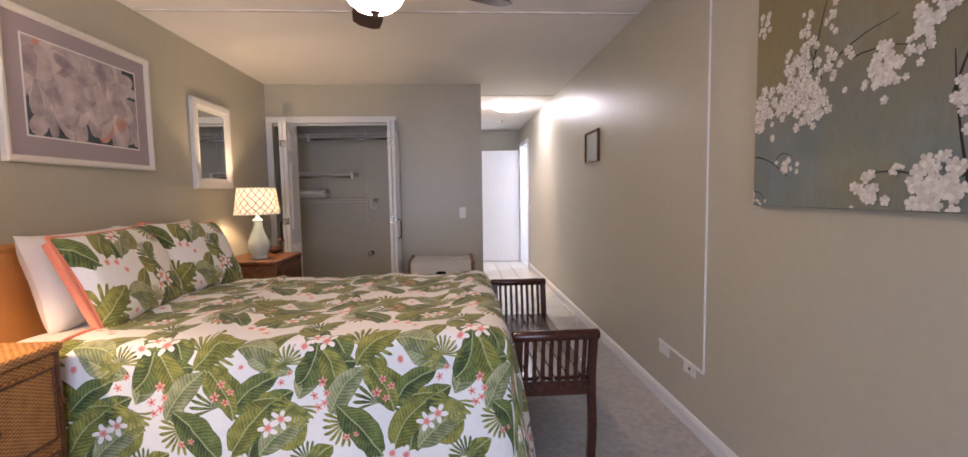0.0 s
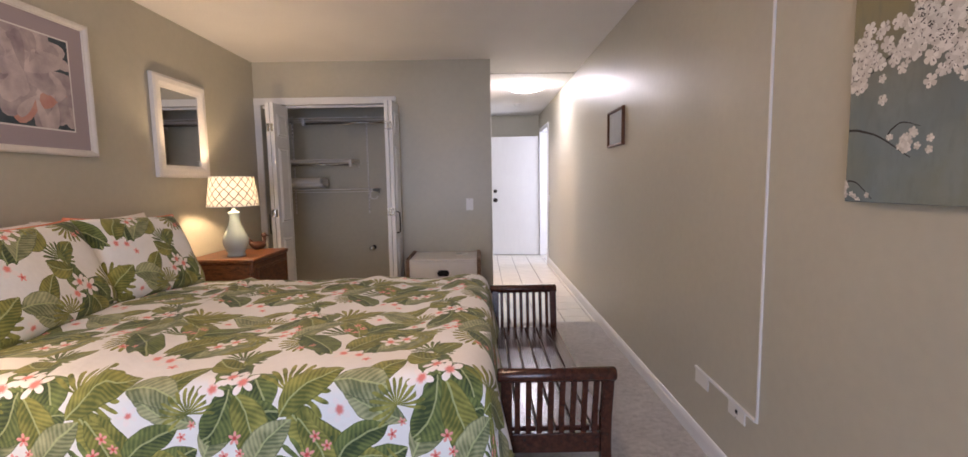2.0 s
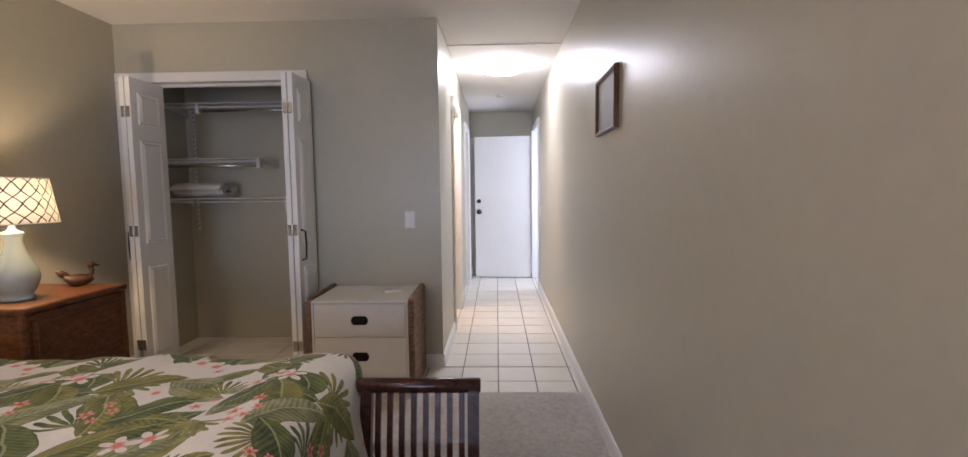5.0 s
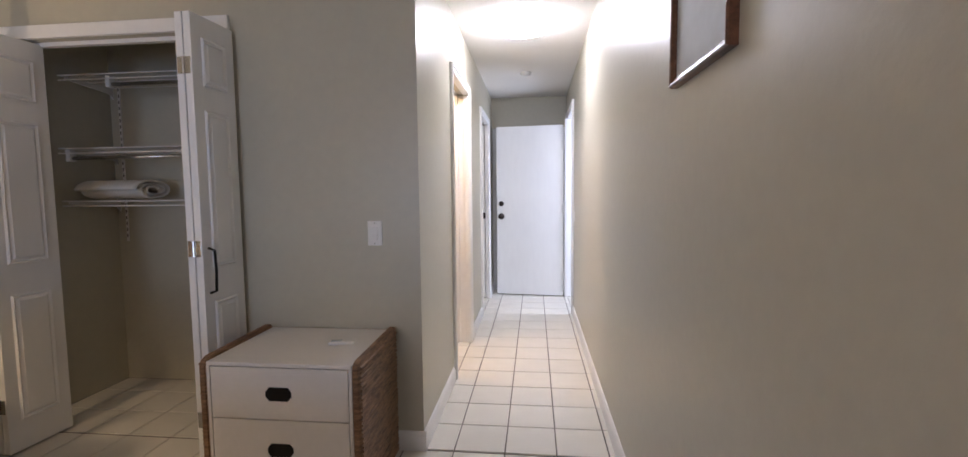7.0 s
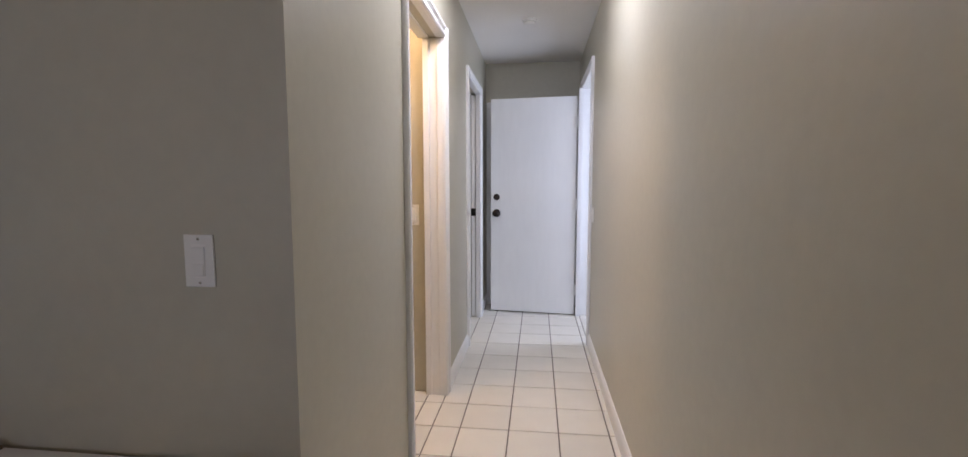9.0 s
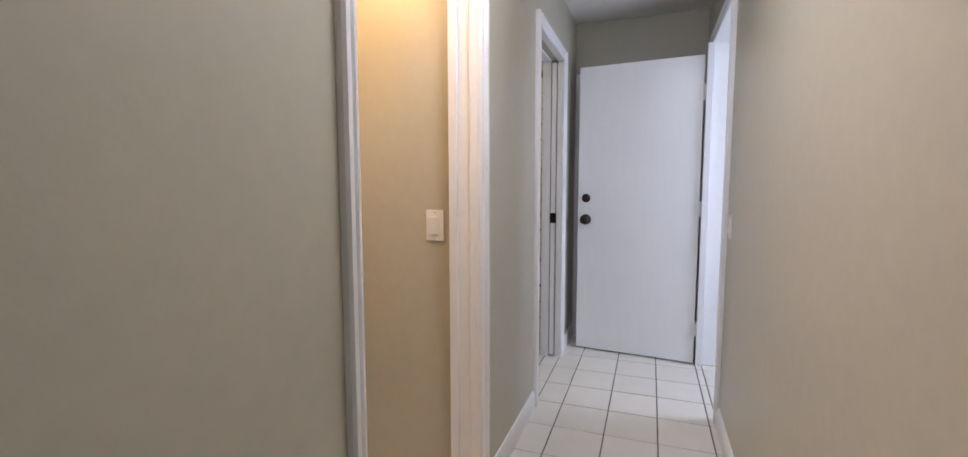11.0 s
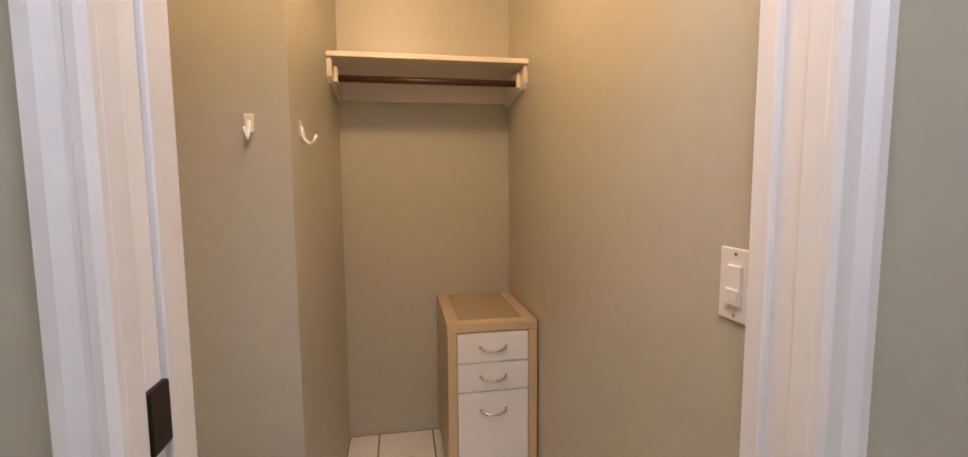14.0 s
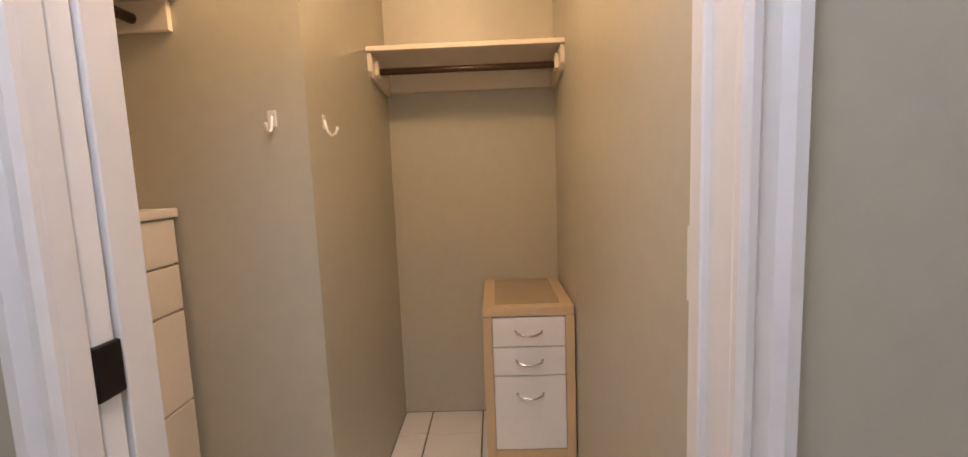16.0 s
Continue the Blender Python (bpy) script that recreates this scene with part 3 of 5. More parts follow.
# ---- entry door, standing open across the hall ----
hinge, free = Vector((1.222, 8.430, 0)), Vector((0.425, 8.514, 0))
door = tagged(new("door_1"), "white flush entry door standing open across the hall", "door", "", "structure")
ang = math.atan2(free.y - hinge.y, free.x - hinge.x)
door.matrix_world = Matrix.Translation(hinge) @ Matrix.Rotation(ang, 4, "Z")
L = (free - hinge).length
part("door_leaf", box(0, L, -0.042, 0, 0.012, 2.035, 0.002), DOORW, door)
for z, r in ((0.962, 0.036), (1.115, 0.031)):
    bm = lathe([(r, 0), (r * 1.05, 0.004), (r * 0.9, 0.010), (r * 0.45, 0.014), (r * 0.4, 0.030), (r * 0.80, 0.036), (r * 0.90, 0.052), (r * 0.6, 0.064), (0, 0.066)] if z < 1 else
               [(r, 0), (r, 0.008), (r * 0.8, 0.016), (r * 0.5, 0.018), (0, 0.019)], 24, Matrix.Translation((L - 0.058, 0, z)) @ Matrix.Rotation(radians(-90), 4, "X"))
    part("door_knob" if z < 1 else "deadbolt", bm, BRONZE, door, "dark bronze round knob" if z < 1 else "dark bronze deadbolt", True)
for z in (0.25, 1.05, 1.80):
    bm = rod((-0.008, 0.006, z - 0.05), (-0.008, 0.006, z + 0.05), 0.007)
    box(-0.03, 0.03, 0.0, 0.003, z - 0.05, z + 0.05, bm=bm)
    part("hinge", bm, TRIM, door)
part("latch_plate", box(L - 0.001, L + 0.002, -0.034, -0.008, 0.93, 0.99), BRONZE, door)

door = tagged(new("door_2"), "plain white closed door at the hall's end", "door", "", "structure")
part("door_leaf", box(0.42, 1.20, YE - 0.012, YE, 0.012, 1.99, 0.002), DOORW, door)
bm = bmesh.new()
box(0.355, 0.42, YE - 0.020, YE, 0, 1.99, 0.003, bm), box(1.20, 1.26, YE - 0.020, YE, 0, 1.99, 0.003, bm), box(0.355, 1.26, YE - 0.020, YE, 1.991, 2.055, 0.003, bm)
part("door_frame", bm, TRIM, door)

# ---- window behind ----
win = tagged(new("window_1"), "wide white framed sliding glass door", "window", "", "structure")
bm = bmesh.new()
for a, b in ((-1.35, -1.29), (-0.155, -0.095), (1.04, 1.10)):
    box(a, b, YW - 0.08, YW - 0.03, 0.08, 2.12, 0.004, bm)
box(-1.29, 1.04, YW - 0.08, YW - 0.03, 0.081, 0.14, 0.004, bm), box(-1.29, 1.04, YW - 0.08, YW - 0.03, 2.06, 2.119, 0.004, bm)
part("window_frame", bm, TRIM, win)
for a, b in ((-1.29, -0.155), (-0.095, 1.04)):
    p = part("pane", box(a, b, YW - 0.058, YW - 0.052, 0.14, 2.06), GLASS, win)
    p.visible_shadow = False

bm = bmesh.new()
box(XR + T, XR + 2.4, ED0 - 1.2, ED0 - 1.1, -0.01, H, bm=bm), box(XR + T, XR + 2.4, ED1 + 1.1, ED1 + 1.2, -0.01, H, bm=bm), box(XR + 2.3, XR + 2.4, ED0 - 1.1, ED1 + 1.1, -0.01, H, bm=bm)
box(XR + T, XR + 2.4, ED0 - 1.2, ED1 + 1.2, H, H + 0.1, bm=bm)
structure("wall_landing", bm, CEIL, "pale painted landing outside the entry", "wall")


# ---- bedroom ----
def cloth_grid(s_list, t_list, place, mat, name, parent, label=""):
    """A sheet whose UVs are its own lengths in metres."""
    bm = bmesh.new()
    uvl = bm.loops.layers.uv.new("uv")
    grid = [[bm.verts.new(place(s, t)) for t in t_list] for s in s_list]
    key = {}
    for i, s in enumerate(s_list):
        for j, t in enumerate(t_list):
            key[grid[i][j]] = (s, t)
    for i in range(len(s_list) - 1):
        for j in range(len(t_list) - 1):
            f = bm.faces.new((grid[i][j], grid[i + 1][j], grid[i + 1][j + 1], grid[i][j + 1]))
            for lp in f.loops:
                lp[uvl].uv = key[lp.vert]
    ob = part(name, bm, mat, parent, label, True)
    return ob


BX0, BX1, BY0, BY1, BZ = -1.83, 0.25, 1.76, 3.26, 0.685
bed = thing("bed", "queen bed with tropical leaf print comforter and orange headboard", "bed")
part("box_spring", box(BX0, BX1 - 0.03, BY0 + 0.03, BY1 - 0.03, 0.14, 0.36, 0.02), SHEET, bed, "white covered box spring")
part("mattress", box(BX0, BX1 - 0.01, BY0 + 0.01, BY1 - 0.01, 0.36, BZ - 0.015, 0.05, None, 4), SHEET, bed, "white mattress with fitted sheet", True)
for x in (BX0 + 0.1, BX1 - 0.15):
    for y in (BY0 + 0.12, BY1 - 0.12):
        part("leg", box(x - 0.03, x + 0.03, y - 0.03, y + 0.03, 0.012, 0.14, 0.003), BLACK, bed)
bm = box(-1.895, -1.845, BY0 - 0.07, BY1 + 0.07, 0.30, 1.055, 0.018, None, 3)
part("headboard", bm, HEADB, bed, "orange cane headboard")
bm = bmesh.new()
tube([(-1.868, BY0 - 0.07, 0.012), (-1.868, BY0 - 0.07, 0.95), (-1.868, BY0 - 0.05, 1.03), (-1.868, BY0, 1.068), (-1.868, BY1, 1.068), (-1.868, BY1 + 0.05, 1.03), (-1.868, BY1 + 0.07, 0.95), (-1.868, BY1 + 0.07, 0.012)], 0.022, bm, 10)
part("headboard_rail", bm, HEADB, bed)

RAD = 0.07


def bend(d, flare):
    """Out and down of a sheet that goes d past the top's edge."""
    if d <= 0:
        return d, 0.0
    q = RAD * math.pi / 2
    if d < q:
        return RAD * math.sin(d / RAD), RAD * (1 - math.cos(d / RAD))
    e = d - q
    return RAD + e * flare, RAD + e * math.sqrt(1 - flare * flare)


def comforter_at(s, t):
    """s along the bed from the pillows, t across it."""
    x_in, y_in0, y_in1 = BX1 - RAD + 0.03, BY0 + RAD - 0.03, BY1 - RAD + 0.03
    dx, dn, df = s - x_in, y_in0 - t, t - y_in1
    ox, zx = bend(dx, 0.16)
    x = min(s, x_in) + (ox if dx > 0 else 0)
    oy, zy = bend(dn if dn > 0 else df, 0.12)
    y = y_in0 - oy if dn > 0 else (y_in1 + oy if df > 0 else t)
    drop = max(zx if dx > 0 else 0, zy if max(dn, df) > 0 else 0)
    if dx > 0 and max(dn, df) > 0:
        drop = min(drop + 0.25 * min(zx, zy), 0.60)
        x -= 0.25 * min(ox, oy)
    n = noise.noise(Vector((s * 2.2, t * 2.2, 1.7))) * 0.020 + noise.noise(Vector((s * 9, t * 5, 4.0))) * 0.013
    rip = 0.0
    if drop > 0.05:
        rip = 0.016 * math.sin((s if max(dn, df) > 0 else t) * 11 + 1.5 * noise.noise(Vector((s, t, 3)))) * min(1, drop / 0.3)
    if dn > 0:
        y -= rip
    elif df > 0:
        y += rip
    elif dx > 0:
        x += rip
    z = BZ + 0.02 + 0.02 * math.sin((min(max(t, BY0), BY1) - BY0) / (BY1 - BY0) * math.pi) - drop + (n if drop < 0.1 else 0)
    z += 0.022 * math.exp(-((s + 1.05 - 0.18 * math.sin(t * 1.2)) / 0.03) ** 2) * (1 if drop < 0.05 else 0.3)
    z += 0.02 * math.exp(-((s - 0.12) / 0.10) ** 2) * (1 if drop < 0.05 else 0)
    return x, y, max(z, 0.03)


s_list = [-1.50 + 0.022 * i for i in range(107)]
t_list = [1.19 + 0.022 * j for j in range(120)]
com = cloth_grid(s_list, t_list, comforter_at, PRINT, "comforter", bed, "white comforter printed with green leaves and coral orchids")
so = com.modifiers.new("thickness", "SOLIDIFY")
so.thickness, so.offset = 0.014, -1
edge = [Vector(comforter_at(-1.50, t)) + Vector((-0.004, 0, 0.002)) for t in t_list]
part("piping", tube(edge, 0.008), CORAL, com, "coral piping along the comforter's edge", True)
cloth_grid([-1.74 + 0.022 * i for i in range(12)], [1.48 + 0.022 * j for j in range(92)], lambda s, t: (lambda p: (s, p[1], p[2] - 0.012))(comforter_at(s, t)), SHEET, "top_sheet", bed, "white cotton top sheet turned down")


def pillow(name, label, w, h, d, m, mat, trim=False):
    """A soft stuffed pillow, w wide, h high and d thick, with pinched corners."""
    ob = thing(name, label, "pillow", "bed pillows")
    ob.matrix_world = m
    n = 26
    us = [-1 + 2 * i / n for i in range(n + 1)]

    def surf(sgn):
        def at(u, v):
            f = max(0.0, (1 - u ** 4)) ** 0.5 * max(0.0, (1 - v ** 4)) ** 0.5
            pin = 1 - 0.07 * (1 - abs(u) ** 3) * abs(v) ** 6 - 0.05 * (1 - abs(v) ** 3) * abs(u) ** 6
            wr = 0.010 * noise.noise(Vector((u * 3, v * 3, sgn * 5 + w))) * f
            return (sgn * (f * d / 2 + wr + 0.0004), u * w / 2 * (1 - 0.07 * (1 - abs(v) ** 2) * abs(u) ** 6), v * h / 2 * pin)
        return at

    for sgn in (1, -1):
        a = surf(sgn)
        cloth_grid([u * w / 2 for u in us], [v * h / 2 for v in us], lambda s, t: a(s / (w / 2), t / (h / 2)), mat, "front" if sgn > 0 else "back", ob)
    if trim:
        ring = [(0, *surf(1)(u, v)[1:]) for u, v in [(-1, q) for q in us] + [(q, 1) for q in us] + [(1, -q) for q in us] + [(-q, -1) for q in us]]
        part("piping", tube(ring, 0.007), CORAL, ob, "coral piping", True)
        bm = bmesh.new()
        add(bm, box(-0.03, 0.004, -w / 2 - 0.012, -w / 2 + 0.02, -h / 2 + 0.02, h / 2 - 0.02, 0.008))
        part("flange", bm, CORAL, ob, "coral open end of the sham", True)
    return ob


def lean(x, y, z, tilt, turn=0.0, spin=0.0):
    return Matrix.Translation((x, y, z)) @ Matrix.Rotation(radians(turn), 4, "Z") @ Matrix.Rotation(radians(-tilt), 4, "Y") @ Matrix.Rotation(radians(spin), 4, "X")


pillow("pillow", "plain white pillow standing against the headboard", 0.66, 0.46, 0.15, lean(-1.755, 2.28, 0.905, 14, 2), SHEET)
pillow("pillow", "plain white pillow standing against the headboard", 0.70, 0.46, 0.15, lean(-1.755, 2.90, 0.905, 14, -2), SHEET)
pillow("pillow", "leaf print pillow sham with coral trim leaning on white pillow", 0.70, 0.48, 0.17, lean(-1.590, 2.30, 0.905, 24, 4, 1), PRINT, True)
pillow("pillow", "leaf print pillow sham with coral trim leaning on white pillow", 0.68, 0.48, 0.17, lean(-1.585, 2.93, 0.905, 26, -4, -3), PRINT, True)


def wicker_nightstand(x0, x1, y0, y1, label, weave):
    """Woven chest with two drawers, its front to +x."""
    t = thing("nightstand", label, "nightstand", "wicker nightstands")
    zt = 0.755
    part("body", box(x0, x1, y0 + 0.015, y1 - 0.015, 0.05, zt - 0.035, 0.012), weave, t)
    bm = box(x0, x1 + 0.015, y0, y1, zt - 0.035, zt, 0.014, None, 3)
    part("top", bm, weave, t, "woven cane top")
    for i, (a, b) in enumerate(((0.40, 0.68), (0.10, 0.37))):
        d = part("drawer", box(x1 - 0.01, x1 + 0.012, y0 + 0.05, y1 - 0.05, a, b, 0.006), weave, t, "woven drawer front")
        bm = bmesh.new()
        tube([(x1 + 0.014, y0 + 0.06, a + 0.01), (x1 + 0.014, y1 - 0.06, a + 0.01), (x1 + 0.014, y1 - 0.06, b - 0.01), (x1 + 0.014, y0 + 0.06, b - 0.01), (x1 + 0.014, y0 + 0.06, a + 0.01)], 0.006, bm)
        part("drawer_rim", bm, WICKER_D, d)
        bm = rod((x1 + 0.012, (y0 + y1) / 2, (a + b) / 2), (x1 + 0.032, (y0 + y1) / 2, (a + b) / 2), 0.012, None, 14)
        part("drawer_knob", bm, WICKER_D, d)
    for x in (x0 + 0.02, x1 - 0.012):
        for y in (y0 + 0.022, y1 - 0.022):
            part("corner_post", rod((x, y, 0.012), (x, y, zt - 0.03), 0.018, None, 12), WICKER_D, t)
    return t


wicker_nightstand(-1.89, -1.43, 1.10, 1.685, "honey wicker nightstand with two woven drawers beside the bed", WICKER)
wicker_nightstand(-1.89, -1.395, 3.71, 4.31, "brown stained wicker nightstand holding a lamp and wooden duck", WICKER_D)


def table_lamp(x, y, z, label):
    t = thing("table_lamp", label, "lamp", "bedside lamps")
    t.location = (x, y, z)
    part("base", lathe([(0.062, 0), (0.066, 0.006), (0.062, 0.016), (0.056, 0.022), (0.068, 0.045), (0.085, 0.085), (0.089, 0.115), (0.082, 0.15), (0.064, 0.19), (0.046, 0.23), (0.036, 0.27), (0.033, 0.295), (0.040, 0.318), (0.044, 0.326), (0.034, 0.334), (0, 0.335)], 40), CERAMIC, t, "pale blue glazed ceramic vase", True)
    part("neck", lathe([(0.030, 0.334), (0.018, 0.342), (0.014, 0.350), (0.014, 0.375), (0.018, 0.378), (0.018, 0.405), (0, 0.407)], 20), PLASTIC, t, "white socket neck", True)
    bm = bmesh.new()
    uvl = bm.loops.layers.uv.new("uv")
    n, r0, r1, z0, z1 = 64, 0.178, 0.148, 0.374, 0.590
    ring = [(bm.verts.new((r0 * math.cos(a), r0 * math.sin(a), z0)), bm.verts.new((r1 * math.cos(a), r1 * math.sin(a), z1))) for a in (2 * math.pi * i / n for i in range(n))]
    for i in range(n):
        a, b = ring[i], ring[(i + 1) % n]
        f = bm.faces.new((a[0], b[0], b[1], a[1]))
        for lp, uv in zip(f.loops, ((i / n * 1.2, z0), ((i + 1) / n * 1.2, z0), ((i + 1) / n * 1.2, z1), (i / n * 1.2, z1))):
            lp[uvl].uv = uv
    sh = part("shade", bm, SHADE, t, "cream drum shade with brown trellis lines", True)
    for r, zz in ((r0, z0), (r1, z1)):
        part("shade_rim", tube([(r * math.cos(a), r * math.sin(a), zz) for a in (2 * math.pi * i / 40 for i in range(41))], 0.003), FRAMEW, sh)
    bm = bmesh.new()
    for a in (0.3, 2.4, 4.5):
        rod((0.012 * math.cos(a), 0.012 * math.sin(a), 0.575), (r1 * math.cos(a), r1 * math.sin(a), 0.588), 0.002, bm, 6)
    part("spider", bm, CHROME, sh)
    return t


table_lamp(-1.60, 3.90, 0.755, "pale blue ceramic lamp with lit trellis shade on nightstand")
table_lamp(-1.66, 1.30, 0.755, "pale blue ceramic lamp with lit trellis shade on nightstand")

# carved duck
duck = thing("duck_figurine", "small dark carved wooden duck on the nightstand", "figurine")
duck.matrix_world = Matrix.Translation((-1.60, 4.235, 0.755)) @ Matrix.Rotation(radians(48), 4, "Z") @ Matrix.Scale(1.0, 4)
bm = bmesh.new()
own = bmesh.new()
bmesh.ops.create_uvsphere(own, u_segments=20, v_segments=12, radius=1)
for v in own.verts:
    v.co = Vector((v.co.x * 0.068, v.co.y * 0.036, v.co.z * 0.034 + 0.034 + 0.03 * max(0, -v.co.x) ** 3))
add(bm, own)
part("body", bm, DUCK, duck, "", True)
part("tail", extrude([(-0.040, 0.045), (-0.078, 0.060), (-0.098, 0.092), (-0.070, 0.098), (-0.045, 0.082), (-0.030, 0.060)], "y", -0.012, 0.012, None, 0.004), DUCK, duck, "upright carved tail", True)
bm = tube([(0.040, 0, 0.045), (0.058, 0, 0.065), (0.060, 0, 0.085), (0.052, 0, 0.106)], 0.012, None, 12)
part("neck", bm, DUCK, duck, "", True)
own = bmesh.new()
bmesh.ops.create_uvsphere(own, u_segments=14, v_segments=10, radius=0.021)
own.transform(Matrix.Translation((0.056, 0, 0.114)))
head_ob = part("head", own, DUCK, duck, "", True)
part("bill", rod((0.070, 0, 0.112), (0.094, 0, 0.106), 0.008, None, 10, 0.004), DUCK, head_ob, "", True)

# ---- bench at the foot ----
bench = thing("bench", "dark mahogany slatted bench with curved arms at bed foot", "bench")
bx0, bx1, by0, by1 = 0.300, 0.676, 1.950, 3.120


def arm(y, out):
    """An arm whose posts roll outwards at the top; out: +1 or -1."""
    def curve(x):
        return [(x, y + out * 0.035, 0.63), (x, y + out * 0.022, 0.56), (x, y + out * 0.004, 0.47), (x, y, 0.40), (x, y + out * 0.004, 0.33), (x, y + out * 0.014, 0.24), (x, y + out * 0.010, 0.15), (x, y - out * 0.004, 0.08), (x, y - out * 0.014, 0.012)]
    for x in (bx0 + 0.018, bx1 - 0.018):
        pts = curve(x)
        outline = [(q[1] - 0.019, q[2]) for q in pts] + [(q[1] + 0.019, q[2]) for q in reversed(pts)]
        part("leg", extrude(outline, "x", x - 0.018, x + 0.018, None, 0.004), MAHOG, bench)
    yt = y + out * 0.042
    rail = lathe([(0.020, -0.002), (0.024, 0.004), (0.024, bx1 - bx0 + 0.010), (0.020, bx1 - bx0 + 0.015)], 18, Matrix.Translation((bx0 - 0.010, yt, 0.638)) @ Matrix.Rotation(radians(90), 4, "Y"))
    part("arm_rail", rail, MAHOG, bench, "", True)
    part("arm_lower_rail", box(bx0 + 0.036, bx1 - 0.036, y - 0.012, y + 0.012, 0.345, 0.415, 0.004), MAHOG, bench)
    n = 8
    for i in range(n):
        x = bx0 + 0.036 + (bx1 - bx0 - 0.072) * (i + 0.5) / n
        pts = [q for q in curve(x) if q[2] >= 0.40]
        outline = [(q[1] - 0.006, q[2]) for q in pts] + [(q[1] + 0.006, q[2]) for q in reversed(pts)]
        part("slat", extrude(outline, "x", x - 0.009, x + 0.009), MAHOG, bench)


arm(by0, -1)
arm(by1, 1)
for i in range(6):
    x = bx0 + (bx1 - bx0) * (i + 0.5) / 6
    w = (bx1 - bx0) / 12 - 0.0025
    part("seat_board", box(x - w, x + w, by0 + 0.022, by1 - 0.022, 0.405, 0.424, 0.004), MAHOG, bench)
for x in (bx0 + 0.012, bx1 - 0.012):
    part("seat_rail", box(x - 0.011, x + 0.011, by0 + 0.020, by1 - 0.020, 0.345, 0.403, 0.004), MAHOG, bench)

# ---- pictures and mirror ----
pic = thing("framed_print", "magnolia watercolour print in white frame with mauve mat", "picture")
py0, py1, pz0, pz1 = 2.055, 3.065, 1.448, 2.150


def wall_frame(parent, x, out, y0, y1, z0, z1, w, d, mat, name="frame"):
    """Four mitred sticks with a rounded profile on a wall at x."""
    bm = bmesh.new()
    prof = [(0, 0), (0, d * 0.8), (w * 0.2, d), (w * 0.55, d * 0.92), (w * 0.8, d * 0.62), (w, d * 0.55), (w, 0)]
    cor = [(y0, z0, 1, 1), (y1, z0, -1, 1), (y1, z1, -1, -1), (y0, z1, 1, -1)]
    rings = [[bm.verts.new((x + out * v, y + sy * u, z + sz * u)) for u, v in prof] for y, z, sy, sz in cor]
    for a in range(4):
        p, q = rings[a], rings[(a + 1) % 4]
        for i in range(len(prof)):
            j = (i + 1) % len(prof)
            bm.faces.new((p[i], p[j], q[j], q[i]))
    return part(name, bm, mat, parent)


wall_frame(pic, XL, 1, py0, py1, pz0, pz1, 0.034, 0.030, FRAMEW)
part("mat_board", box(XL, XL + 0.010, py0 + 0.03, py1 - 0.03, pz0 + 0.03, pz1 - 0.03), MAT_BOARD, pic, "mauve grey mat board")
ay0, ay1, az0, az1 = py0 + 0.13, py1 - 0.13, pz0 + 0.13, pz1 - 0.12
bm = bmesh.new()
for a, b, c, d in ((ay0 - 0.008, ay1 + 0.008, az0 - 0.008, az0), (ay0 - 0.008, ay1 + 0.008, az1, az1 + 0.008), (ay0 - 0.008, ay0, az0, az1), (ay1, ay1 + 0.008, az0, az1)):
    box(XL + 0.008, XL + 0.0125, a, b, c, d, bm=bm)
part("mat_bevel", bm, WHITEW, pic)
part("print_ground", box(XL + 0.008, XL + 0.0115, ay0, ay1, az0, az1), ART_BG, pic, "dark watercolour ground")


def petal_mesh(bm, x, y, z, length, width, a, bounds, lift):
    """A flat brush-stroke petal from (y, z), pointing along a, kept inside bounds."""
    pts = []
    n = 14
    for i in range(n):
        t = 2 * math.pi * i / n
        u, v = (0.5 + 0.5 * math.cos(t)) * length, math.sin(t) * width / 2 * (0.65 + 0.35 * math.cos(t)) * (1 + 0.15 * noise.noise(Vector((t * 2, y * 9, z * 9))))
        q = (y + u * math.cos(a) - v * math.sin(a), z + u * math.sin(a) + v * math.cos(a))
        pts.append((min(max(q[0], bounds[0]), bounds[1]), min(max(q[1], bounds[2]), bounds[3])))
    vs = [bm.verts.new((x + lift, p[0], p[1])) for p in pts]
    bm.faces.new(vs)


rng = random.Random(5)
bm_a, bm_b = bmesh.new(), bmesh.new()
lift = 0.0
for i in range(62):
    cy, cz = rng.uniform(ay0, ay1), az0 + (az1 - az0) * min(1, max(0, rng.gauss(0.64, 0.20)))
    base = rng.uniform(0, 6.28)
    for k in range(rng.randint(3, 6)):
        lift += 0.0000045
        petal_mesh(bm_a if rng.random() > 0.09 else bm_b, XL + 0.0118, cy, cz, rng.uniform(0.09, 0.20), rng.uniform(0.07, 0.14), base + k * 1.15 + rng.uniform(-.2, .2), (ay0, ay1, az0, az1), lift)
tagged(part("petal_paint", bm_a, ART_PET, pic, "pale blush painted petals"), kind="stuff")
tagged(part("blush_paint", bm_b, ART_PINK, pic, "coral painted petals"), kind="stuff")

mir = thing("wall_mirror", "rectangular mirror in wide white moulded frame", "mirror")
wall_frame(mir, XL, 1, 3.545, 4.125, 1.342, 2.030, 0.085, 0.034, WHITEW)
part("mirror_glass", box(XL, XL + 0.014, 3.62, 4.05, 1.42, 1.955), MIRROR, mir, "silvered glass")

